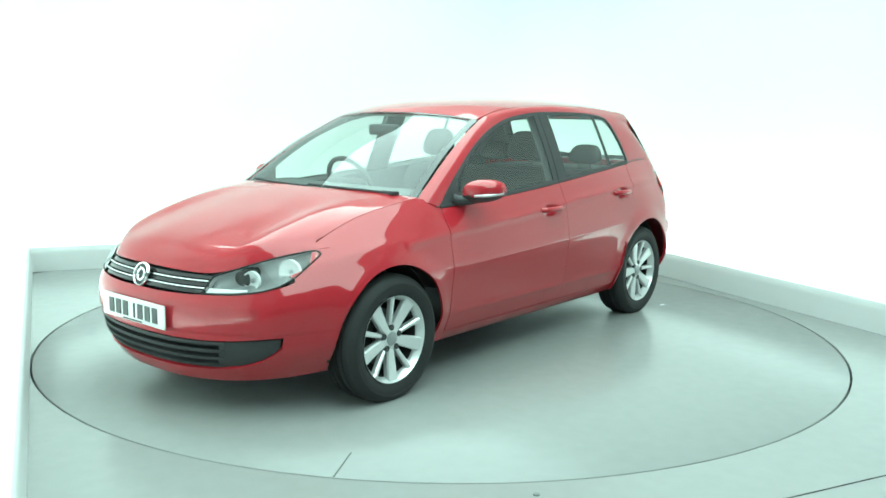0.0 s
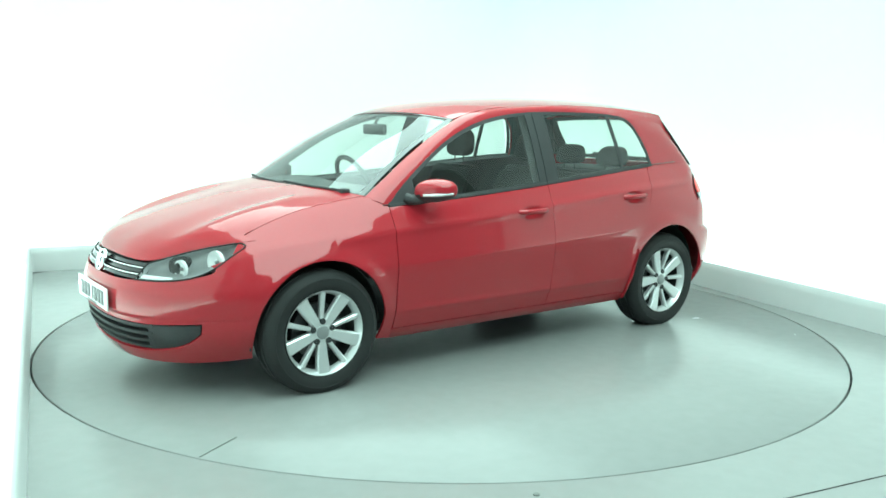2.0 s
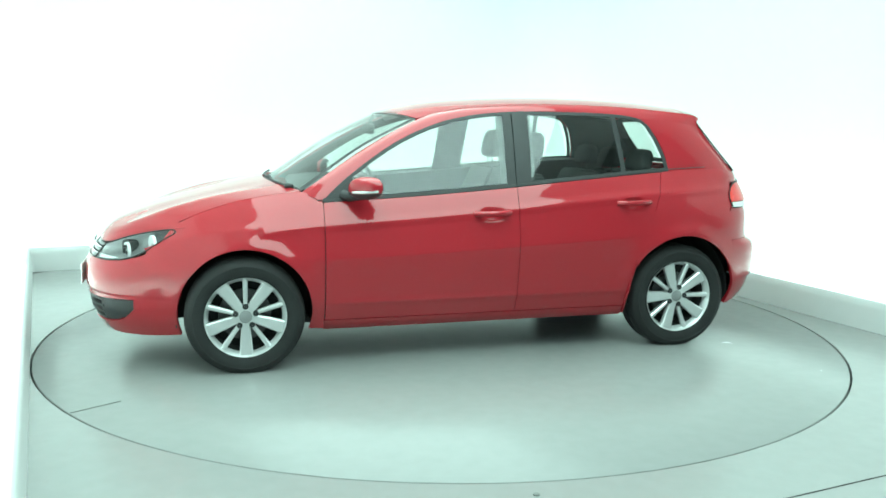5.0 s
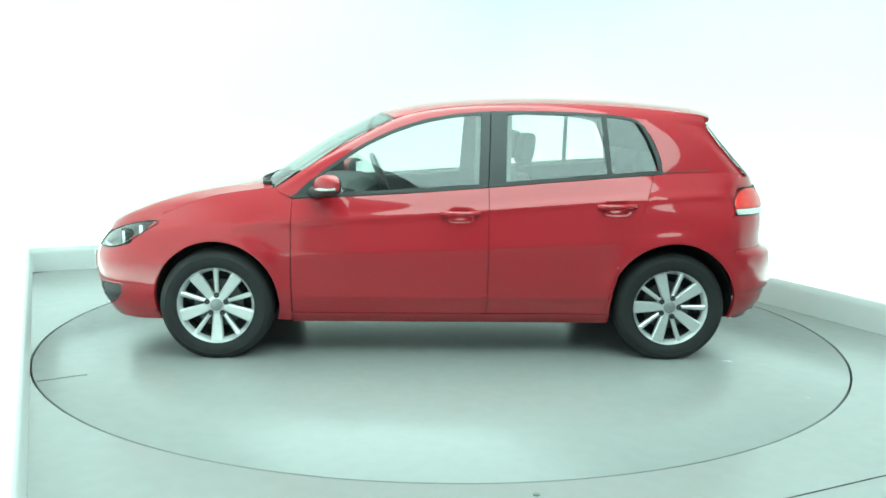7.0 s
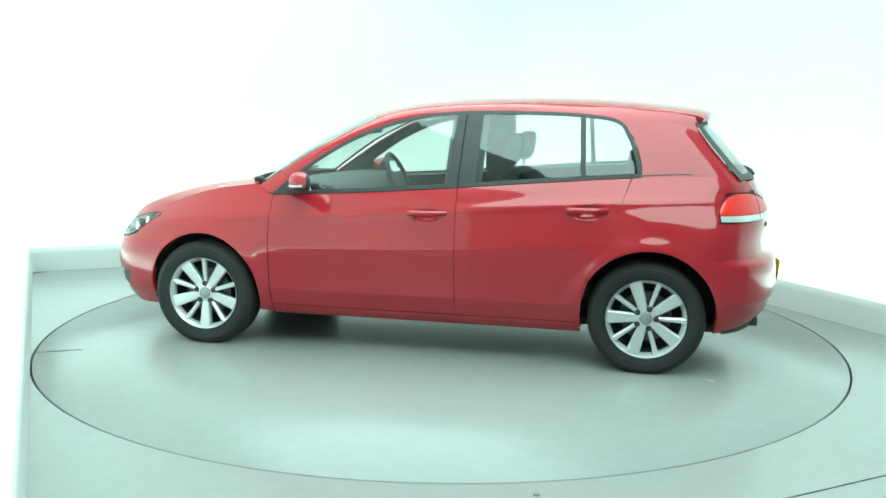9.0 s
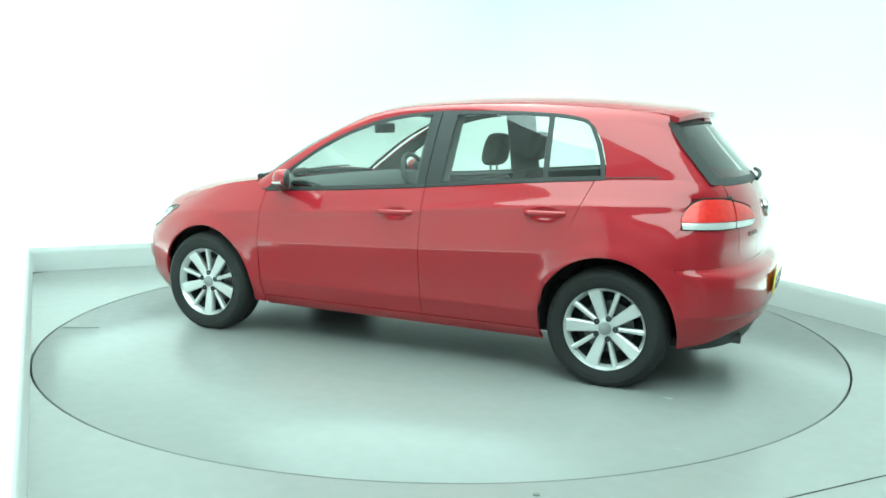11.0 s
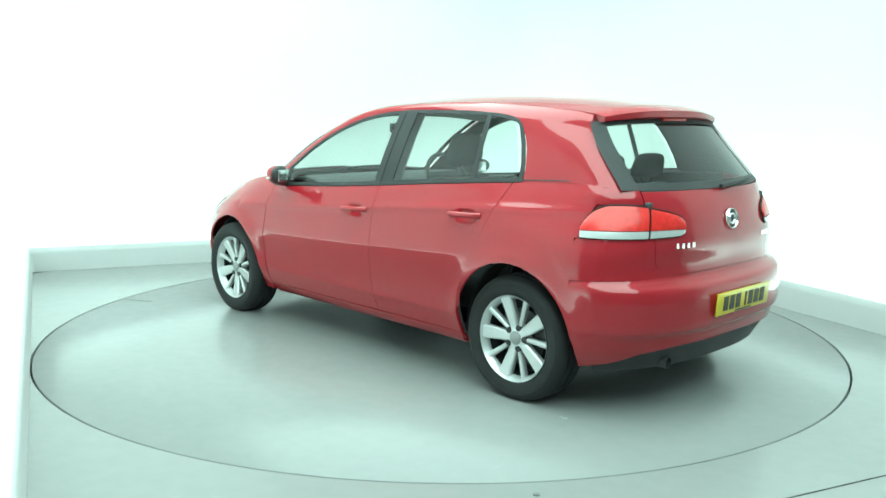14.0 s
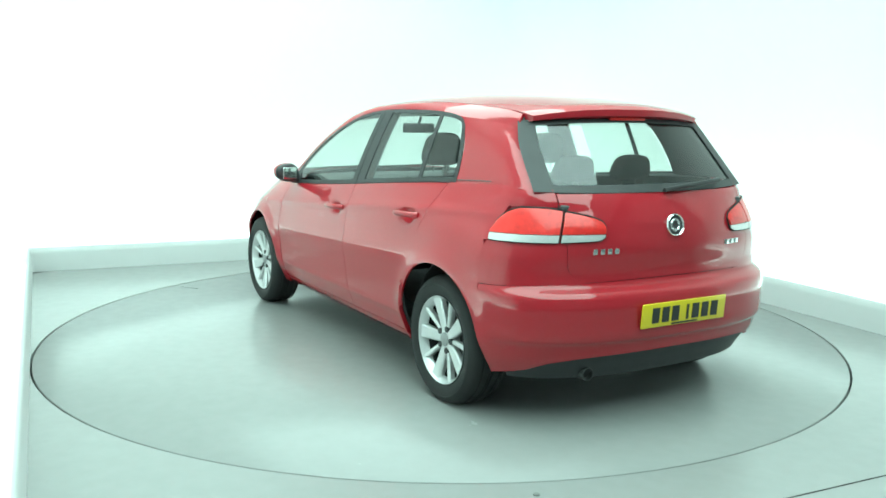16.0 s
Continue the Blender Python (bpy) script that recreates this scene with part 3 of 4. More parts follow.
LO, HI = 0.018, 0.015
for k, s in ((0, 1), (1, -1)):
    def add(name, fn, nu, nv, mat, parent, label="", solid=0.006):
        return part(name, patch(bmesh.new(), mirrored(fn, s), nu, nv), mat, parent, label, solid)
    fd, rd = front_doors[k], rear_doors[k]
    add("side_window", pane(lambda u, v: 0.70 - 0.885 * u - 0.02 * u * v, LO, HI), 24, 10, "glass", fd, "tinted front side window", 0.0)
    add("side_window", pane(lambda u, v: -0.325 - 0.585 * u + 0.02 * v * (u - 1), LO, HI), 16, 10, "glass", rd, "tinted rear side window", 0.0)
    add("quarter_window", pane(lambda u, v: -0.935 - (0.262 - 0.12 * v ** 2.2) * u + 0.02 * v * (1 - u), LO, HI), 10, 10, "glass", rd, "small fixed quarter window", 0.0)
    add("weather_strip", lambda u, v: glass(0.865 - 1.09 * u, BELT(0.865 - 1.09 * u) + 0.022 * v, 0.003), 24, 2, "trim", fd, "black window weather strip")
    add("weather_strip", lambda u, v: glass(-0.236 - 0.995 * u, BELT(-0.236 - 0.995 * u) + 0.022 * v, 0.003), 24, 2, "trim", rd, "black window weather strip")
    add("window_frame", lambda u, v: glass(0.85 - 1.08 * u, DLO_Z(0.85 - 1.08 * u) - (0.024 - 0.006 * u) * v, 0.002), 40, 3, "trim", fd, "black window frame")
    add("window_frame", lambda u, v: glass(-0.236 - 0.88 * u, DLO_Z(-0.236 - 0.88 * u) - 0.019 * v, 0.002), 30, 3, "trim", rd, "black window frame")
    add("mirror_mount", pane(lambda u, v: 0.858 - 0.16 * u, 0.0, 0.0, 0.001), 6, 6, "trim", fd, "black triangular mirror mount")
    add("pillar_trim", pane(lambda u, v: -0.178 - 0.052 * u - 0.02 * v, 0.0, 0.0, 0.003), 2, 10, "trim", fd, "black door pillar")
    add("pillar_trim", pane(lambda u, v: -0.236 - 0.094 * u - 0.02 * v, 0.0, 0.0, 0.003), 2, 10, "trim", rd, "black door pillar")
    add("divider", pane(lambda u, v: -0.908 - 0.03 * u + 0.02 * v, 0.0, 0.0, 0.003), 2, 10, "trim", rd, "thin black window divider")
    add("window_frame", lambda u, v: (lambda q: glass(q.x + 0.024 * v, q.y - 0.0 * v, 0.003))(line2([(-1.07, 1.375), (-1.14, 1.335), (-1.19, 1.24), (-1.222, 1.15), (-1.236, 1.064)])(u)), 16, 2, "trim", rd, "black window frame")
    # handles: a bar across the dished cup of the door
    for door, (hx, hz) in zip((fd, rd), HANDLES):
        bm = bmesh.new()
        bar = path3([(hx + 0.105, s * (side_y(hx + 0.10, hz) - 0.004), hz), (hx + 0.07, s * (side_y(hx + 0.11, hz) + 0.026), hz + 0.002), (hx - 0.05, s * (side_y(hx - 0.11, hz) + 0.028), hz + 0.004), (hx - 0.105, s * (side_y(hx - 0.1, hz) - 0.004), hz + 0.004)])
        tube(bm, bar, 0.015, 10, 16)
        part("door_handle", bm, "paint", door, "red bar door handle", recalc=True, sharp=60)
    # wing mirror
    mirror = new("wing_mirror")
    mirror.parent = fd
    tagged(mirror, "red wing mirror with black base")
    mx, my, mz = 0.64, s * 0.895, 0.985
    bm = bmesh.new()
    bmesh.ops.create_uvsphere(bm, u_segments=28, v_segments=18, radius=1.0)
    for v in bm.verts:
        c = Vector([math.copysign(abs(q) ** 0.85, q) for q in v.co])
        x = c.x * (0.085 if c.x > 0 else 0.045)
        z = c.z * (0.064 if c.z > 0 else 0.058) * (1.0 - 0.12 * c.y * s)
        v.co = (mx + x - 0.045 * c.y * s, my + c.y * 0.098, mz + z + 0.01 * c.y * s)
    dark = lambda f: f.calc_center_median().z < mz - 0.020 or f.normal.x < -0.35
    bm.normal_update()
    low = [f for f in bm.faces if dark(f)]
    bm2 = bm.copy()
    bmesh.ops.delete(bm, geom=low, context="FACES")
    part("mirror_cap", bm, "paint", mirror, "red painted mirror cap", sharp=60)
    bmesh.ops.delete(bm2, geom=[f for f in bm2.faces if not dark(f)], context="FACES")
    part("mirror_base", bm2, "trim", mirror, "black lower mirror housing", sharp=60)
    bm = bmesh.new()
    tube(bm, path3([(0.76, s * 0.77, 0.945), (0.73, s * 0.80, 0.935), (0.67, s * 0.86, 0.95)]), 0.028, 10, 8)
    part("mirror_arm", bm, "trim", mirror, "black mirror arm", recalc=True, sharp=60)
    bm = bmesh.new()
    tube(bm, path3([(mx + 0.082, my - s * 0.01, mz - 0.020), (mx + 0.045, my + s * 0.055, mz - 0.016), (mx - 0.035, my + s * 0.092, mz - 0.008)]), 0.009, 8, 12)
    part("indicator", bm, "lens_clear", mirror, "clear indicator strip", recalc=True, sharp=60)
    bm = bmesh.new()
    box(bm, mx - 0.042, my - s * 0.008, mz, 0.006, 0.115, 0.075, 0.003, pose(0, 0, 0, 0, 0, s * 22))
    part("mirror_glass", bm, "chrome", mirror, "mirror glass")


# nose: bumper in bands round the openings
SEAM = smooth_curve([(0.44, 1.627), (0.5, 1.65), (0.58, 1.70), (0.63, 1.755), (0.668, 1.80)])


def seam_x(z):
    if z < 0.44:
        return AXLE + math.sqrt(max(ARCH_R ** 2 - (z - ARCH_Z) ** 2, 0.01))
    return SEAM(min(z, 0.675))


def bumper(c0, c1, z_low, z_top, inward=0.0):
    def f(u, v):
        c = c0 + (c1 - c0) * u
        z = z_low(c) + (z_top(c) - z_low(c)) * v
        tb = min((NOSE(z) - seam_x(z)) / LF, 0.98)
        phi = c * math.acos((1 - tb) ** (NF / 2))
        p = nose_at(phi, z)
        return p - inward * Vector((math.cos(phi), math.sin(phi), 0))
    return f


def across_share(y, z):
    """How far round the nose y lies, as a share of the way to the wing's seam."""
    whole = math.acos((1 - min((NOSE(z) - seam_x(z)) / LF, 0.98)) ** (NF / 2))
    return math.asin((y / base_width(1.85, z)) ** (NF / 2)) / whole


TOP = smooth_curve([(0.0, 0.572), (0.15, 0.573)] + [(across_share(y, z), z - 0.004) for y, z in ((0.405, 0.582), (0.53, 0.586), (0.61, 0.595), (0.67, 0.615), (0.70, 0.648))] + [(1.0, 0.664)])
HOLE_TOP = smooth_curve([(0.0, 0.375), (0.4, 0.378), (0.7, 0.392), (1.0, 0.40)])
HOLE_LOW = smooth_curve([(0.0, 0.225), (0.35, 0.232), (0.55, 0.250), (0.66, 0.278), (0.72, 0.315), (0.76, 0.345), (1.0, 0.36)])
LIP = smooth_curve([(0.0, 0.165), (0.5, 0.172), (0.8, 0.185), (1.0, 0.20)])
END = 0.75
bm = bmesh.new()
mirror_to = lambda fn, nu, nv: [patch(bm, mirrored(fn, s), nu, nv) for s in (1, -1)]
mirror_to(bumper(0, 1, HOLE_TOP, TOP), 44, 40)
mirror_to(bumper(0, 1, LIP, HOLE_LOW), 44, 6)
mirror_to(bumper(END, 1, HOLE_LOW, HOLE_TOP), 14, 8)
bmesh.ops.remove_doubles(bm, verts=bm.verts, dist=0.0006)
front_bumper = part("front_bumper", bm, "paint", car, "red front bumper with a wide black intake", 0.02)
bm = bmesh.new()
mirror_to(bumper(0, END, lambda c: HOLE_LOW(c) - 0.01, lambda c: HOLE_TOP(c) + 0.01, 0.05), 24, 6)
part("intake", bm, "under", front_bumper, "dark lower intake")
for s in (1, -1):
    part("fog_cover", patch(bmesh.new(), mirrored(bumper(0.43, END - 0.01, lambda c: HOLE_LOW(c) + 0.008, lambda c: HOLE_TOP(c) - 0.008, 0.012), s), 12, 5), "trim", front_bumper, "black fog lamp cover", 0.01)
for k in range(4):
    bm = bmesh.new()
    mirror_to(bumper(0, 0.46 + 0.0 * k, lambda c: 0.238 + 0.037 * k + 0.02 * c, lambda c: 0.253 + 0.037 * k + 0.018 * c, 0.008), 16, 1)
    bmesh.ops.remove_doubles(bm, verts=bm.verts, dist=0.0006)
    part("slat", bm, "trim", front_bumper, "black intake slat", 0.03)

# grille with two bright bars
grille = new("grille")
grille.parent = car
tagged(grille, "black grille with two thin bright bars")
band = lambda z0, z1, y1, back: (lambda u, v: front(y1 * u, z0 + (z1 - z0) * v, -back))
across("grille_back", band(0.574, 0.667, 0.42, 0.035), 14, 4, "under", grille, "black grille opening", 0.0, out=Vector((1, 0, 0)))
for z in (0.583, 0.612, 0.641):
    across("slat", band(z, z + 0.014, 0.415, 0.006), 14, 2, "gloss", grille, "glossy black grille slat", 0.03, out=Vector((1, 0, 0)))
for z in (0.603, 0.632):
    across("bar", band(z, z + 0.006, 0.41, -0.002), 14, 1, "chrome", grille, "thin chrome bar", 0.01, out=Vector((1, 0, 0)))


def emblem(name, parent, at, turn, r):
    """A plain round chrome emblem with crossing strokes."""
    e = new(name)
    e.parent = parent
    e.matrix_local = Matrix.Translation(at) @ turn
    tagged(e, "round chrome emblem")
    bm = bmesh.new()
    lathe(bm, [(r * 0.82, 0.0), (r * 0.84, 0.008), (r * 0.92, 0.011), (r, 0.006), (r, -0.004)], 40)
    part("rim", bm, "chrome", e, recalc=True, sharp=60)
    bm = bmesh.new()
    lathe(bm, [(0.001, 0.001), (r * 0.85, 0.0)], 40)
    part("disc", bm, "trim", e, "dark emblem ground", recalc=True)
    bm = bmesh.new()
    lathe(bm, [(r * 0.36, 0.001), (r * 0.38, 0.007), (r * 0.48, 0.009), (r * 0.56, 0.006), (r * 0.57, 0.001)], 32)
    part("inner_ring", bm, "chrome", e, recalc=True, sharp=60)
    return e


emblem("emblem", grille, front(0, 0.624, 0.012), pose(0, 0, 0, 0, 0, -90) @ pose(0, 0, 0, 18, 0, 0), 0.058)
emblem("emblem", tailgate, rear(0, 0.90, 0.006), pose(0, 0, 0, 0, 0, 90) @ pose(0, 0, 0, 8, 0, 0), 0.053)


def plate(name, parent, at, turn, mat, label):
    """A number plate whose characters are plain dark bars."""
    p = new(name)
    p.parent = parent
    p.matrix_local = Matrix.Translation(at) @ turn
    tagged(p, label)
    bm = bmesh.new()
    box(bm, 0, 0, 0, 0.52, 0.008, 0.111, 0.003)
    part("plate", bm, mat, p)
    for x in (-0.185, -0.125, -0.065, -0.015, 0.06, 0.12, 0.18):
        bm = bmesh.new()
        box(bm, x, 0.0055, 0, 0.014 if abs(x + 0.015) < 0.001 else 0.042, 0.003, 0.07)
        part("bar", bm, "ink", p)
    bm = bmesh.new()
    box(bm, 0, 0.0055, -0.047, 0.16, 0.002, 0.007)
    part("caption_bar", bm, "ink", p)
    return p


plate("number_plate", front_bumper, (2.160, 0, 0.462), pose(0, 0, 0, 0, 0, -90), "plate_white", "white number plate with dark bars")
plate("number_plate", car, (-2.045, 0, 0.515), pose(0, 0, 0, 0, 0, 90) @ pose(0, 0, 0, -4, 0, 0), "plate_yellow", "yellow number plate with dark bars")

# headlamps
HL_LOW = path3([front(y, z) for y, z in ((0.405, 0.582), (0.53, 0.586), (0.61, 0.595), (0.67, 0.615), (0.70, 0.648), (0.714, 0.70))])
HL_TOP = path3([front(y, z) for y, z in ((0.42, 0.655), (0.50, 0.689), (0.57, 0.722), (0.64, 0.748), (0.69, 0.760), (0.714, 0.748))])
for s in (1, -1):
    lamp = new("headlamp")
    lamp.parent = car
    tagged(lamp, "clear headlamp with dark housing and two round reflectors")
    lens = lambda u, v: HL_LOW(u).lerp(HL_TOP(u), v) + Vector((0.012, 0.01, 0.006)) * math.sin(math.pi * v) * math.sin(math.pi * min(u * 1.1, 1))
    part("lens", patch(bmesh.new(), mirrored(lens, s), 24, 8), "lens", lamp, "clear lamp lens")
    back = lambda u, v: HL_LOW(u).lerp(HL_TOP(u), v) - Vector((0.09, 0.03, 0.01)) * math.sin(math.pi * v) ** 0.5 * math.sin(math.pi * u) ** 0.4
    part("housing", patch(bmesh.new(), mirrored(back, s), 20, 8), "lamp_case", lamp, "dark grey lamp housing")
    for u, v, r in ((0.36, 0.47, 0.040), (0.70, 0.47, 0.052)):
        p = HL_LOW(u).lerp(HL_TOP(u), v) - Vector((0.040, 0.016, 0.010))
        bm = bmesh.new()
        lathe(bm, [(0.001, -0.014), (r * 0.5, -0.011), (r * 0.85, -0.005), (r, 0.004), (r * 1.08, 0.004), (r * 1.08, -0.012)], 28)
        bmesh.ops.transform(bm, matrix=Matrix.Translation((p.x, s * p.y, p.z)) @ pose(0, 0, 0, 0, 0, -90 + s * 18), verts=bm.verts)
        part("reflector", bm, "reflector", lamp, "bright round reflector", recalc=True, sharp=60)
        bm = bmesh.new()
        bmesh.ops.create_uvsphere(bm, u_segments=12, v_segments=8, radius=0.010, matrix=Matrix.Translation((p.x - 0.006, s * p.y, p.z)))
        part("bulb", bm, "lamp_case", lamp)
    strip = lambda u, v: HL_LOW(0.03 + 0.36 * u).lerp(HL_TOP(0.03 + 0.36 * u), 0.05 + (0.22 - 0.16 * u) * v) - Vector((0.012, 0.004, 0.0))
    part("side_light", patch(bmesh.new(), mirrored(strip, s), 12, 2), "reflector", lamp, "bright lower side light strip", 0.004)
    bm = bmesh.new()
    rim = line2([HL_LOW(i / 20) for i in range(21)] + [HL_TOP(1 - i / 20) for i in range(21)] + [HL_LOW(0)])
    tube(bm, lambda t: Vector((rim(t).x, s * rim(t).y, rim(t).z)), 0.004, 6, 70)
    part("seal", bm, "rubber", lamp, "black lamp seal", recalc=True)

# tail: bumper, lower panel, lamps
def tail_seam(z):
    if z < 0.45:
        return -AXLE - math.sqrt(max(REAR_ARCH_R ** 2 - (z - ARCH_Z) ** 2, 0.01))
    return -1.634


def rear_band(c0, c1, z_low, z_top, proud=0.0):
    def f(u, v):
        c = c0 + (c1 - c0) * u
        z = z_low(c) + (z_top(c) - z_low(c)) * v
        return tail_at(c * tail_phi_x(tail_seam(z), z), z, proud)
    return f


R_TOP = smooth_curve([(0.0, 0.667), (0.35, 0.663), (0.45, 0.658), (1.0, 0.646)])
R_LOW = smooth_curve([(0.0, 0.345), (0.3, 0.338), (0.55, 0.315), (0.75, 0.27), (1.0, 0.235)])
bm = bmesh.new()
mirror_to(rear_band(0, 1, R_LOW, R_TOP), 40, 44)
bmesh.ops.remove_doubles(bm, verts=bm.verts, dist=0.0006)
rear_bumper = part("rear_bumper", bm, "paint", car, "red rear bumper", 0.02)
bm = bmesh.new()
mirror_to(rear_band(0, 0.9, lambda c: 0.225, lambda c: R_LOW(c) + 0.004, -0.02), 30, 5)
part("valance", bm, "trim", rear_bumper, "dark grey plastic valance", 0.01)
for s in (1, -1):
    filler = lambda u, v: tail_at(tail_phi_y(0.55, 0.66 + 0.39 * v) + (tail_phi_x(-1.60, 0.66 + 0.39 * v) - tail_phi_y(0.55, 0.66 + 0.39 * v)) * u, 0.66 + 0.39 * v, -0.016)
    part("inner_corner", patch(bmesh.new(), mirrored(filler, s), 16, 16), "paint", car, "red inner body corner behind the tail lamp", 0.006)

    def lower(u, v):
        z = 0.659 - 0.011 * u + v * (0.838 - 0.659 + 0.011 * u)
        p0 = tail_phi_y(gate_edge((1.046 - z) / 0.381) + 0.005, z)
        return tail_at(p0 + (tail_phi_x(-1.622, z) - p0) * u, z)
    part("corner_panel", patch(bmesh.new(), mirrored(lower, s), 22, 10), "paint", car, "red body corner below the tail lamp", 0.012)
    def upper(u, v):
        z = 0.990 + v * (1.062 - 0.990)
        p0 = tail_phi_y(0.565, z)
        return tail_at(p0 + (tail_phi_x(-1.672, z) - p0) * u, z)
    part("corner_panel", patch(bmesh.new(), mirrored(upper, s), 14, 4), "paint", car, "red body corner above the tail lamp", 0.012)
    L_LOW, L_TOP = (lambda c: 0.841 + 0.003 * c ** 3), smooth_curve([(0.0, 0.978), (0.3, 0.988), (0.6, 0.988), (0.82, 0.968), (0.95, 0.93), (1.0, 0.895)])
    lamp = new("tail_lamp")
    lamp.parent = car
    tagged(lamp, "red tail lamp with a clear lower strip")
    at = lambda c: tail_phi_y(0.567, 0.92) + (tail_phi_x(-1.636, 0.9) - tail_phi_y(0.567, 0.92)) * c
    bulge = lambda v: 0.006 + 0.012 * math.sin(math.pi * v) ** 0.6
    part("red_lens", patch(bmesh.new(), mirrored(lambda u, v: tail_at(at(u), 0.876 + (L_TOP(u) - 0.876) * v, bulge(0.3 + 0.7 * v)), s), 24, 10), "lens_red", lamp, "glossy red lens", 0.012)
    part("clear_lens", patch(bmesh.new(), mirrored(lambda u, v: tail_at(at(u), L_LOW(u) + (0.873 - L_LOW(u)) * v, bulge(0.1 + 0.2 * v)), s), 24, 4), "lens_clear", lamp, "clear lower lens strip", 0.012)
    edge = line2([tail_at(at(i / 14), L_LOW(i / 14), 0.006) for i in range(15)] + [tail_at(at(1 - i / 14), L_TOP(1 - i / 14), 0.006) for i in range(15)] + [tail_at(at(0), L_LOW(0), 0.006)])
    bm = bmesh.new()
    tube(bm, lambda t: Vector((edge(t).x, s * edge(t).y, edge(t).z)), 0.0045, 6, 60)
    part("seal", bm, "rubber", lamp, "black lamp seal", recalc=True)
    L2 = smooth_curve([(0.0, 0.910), (0.08, 0.930), (0.35, 0.950), (1.0, 0.975)])
    inner = new("tailgate_lamp")
    inner.parent = tailgate
    tagged(inner, "red tailgate lamp with a clear lower strip")
    at2 = lambda c: tail_phi_y(0.378, 0.92) + (tail_phi_y(0.557, 0.92) - tail_phi_y(0.378, 0.92)) * c
    low2 = smooth_curve([(0.0, 0.862), (0.12, 0.848), (1.0, 0.842)])
    part("red_lens", patch(bmesh.new(), mirrored(lambda u, v: tail_at(at2(u), 0.877 + (L2(u) - 0.877) * v, bulge(0.3 + 0.7 * v)), s), 14, 8), "lens_red", inner, "glossy red lens", 0.012)
    part("clear_lens", patch(bmesh.new(), mirrored(lambda u, v: tail_at(at2(u), low2(u) + (0.874 - low2(u)) * v, bulge(0.1 + 0.2 * v)), s), 14, 3), "lens_clear", inner, "clear lower lens strip", 0.012)
    edge2 = line2([tail_at(at2(i / 14), low2(i / 14), 0.006) for i in range(15)] + [tail_at(at2(1 - i / 14), L2(1 - i / 14), 0.006) for i in range(15)] + [tail_at(at2(0), low2(0), 0.006)])
    bm = bmesh.new()
    tube(bm, lambda t: Vector((edge2(t).x, s * edge2(t).y, edge2(t).z)), 0.0045, 6, 60)
    part("seal", bm, "rubber", inner, "black lamp seal", recalc=True)
# plain bars in place of the model lettering
for k in range(4):
    bm = bmesh.new()
    p = rear(0.44 - 0.035 * k, 0.80, 0.003)
    box(bm, p.x, p.y, p.z, 0.004, 0.024, 0.024, 0.001)
    part("lettering_bar", bm, "chrome", tailgate, "small chrome bar")
for k in range(3):
    bm = bmesh.new()
    p = rear(-0.36 - 0.04 * k, 0.80, 0.003)
    box(bm, p.x, p.y, p.z, 0.004, 0.03, 0.022, 0.001)
    part("lettering_bar", bm, "chrome", tailgate, "small chrome bar")
bm = bmesh.new()
tube(bm, path3([(-1.900, 0.02, 1.055), (-1.902, -0.10, 1.070), (-1.878, -0.28, 1.083), (-1.845, -0.39, 1.088)]), 0.011, 8, 14)
part("rear_wiper", bm, "trim", tailgate, "black rear wiper arm", recalc=True)
bm = bmesh.new()
lathe(bm, [(0.026, -0.05), (0.03, -0.05), (0.03, 0.1), (0.026, 0.1), (0.024, -0.04)], 20)
bmesh.ops.transform(bm, matrix=pose(-1.865, 0.44, 0.245, 0, 0, -90), verts=bm.verts)
part("exhaust", bm, "steel", car, "steel exhaust pipe", recalc=True)

# windscreen wipers
for y0, y1 in ((0.60, 0.02), (-0.02, -0.50)):
    bm = bmesh.new()
    tube(bm, path3([(1.10 - 0.15 * y0 * y0, y0, 0.982), (1.11 - 0.15 * ((y0 + y1) / 2) ** 2, (y0 + y1) / 2, 0.988), (1.09 - 0.15 * y1 * y1, y1, 0.992)]), 0.007, 6, 12)
    box(bm, 1.085 - 0.15 * y0 * y0, y0, 0.978, 0.05, 0.04, 0.025, 0.008)
    part("wiper", bm, "trim", car, "black windscreen wiper", recalc=True)

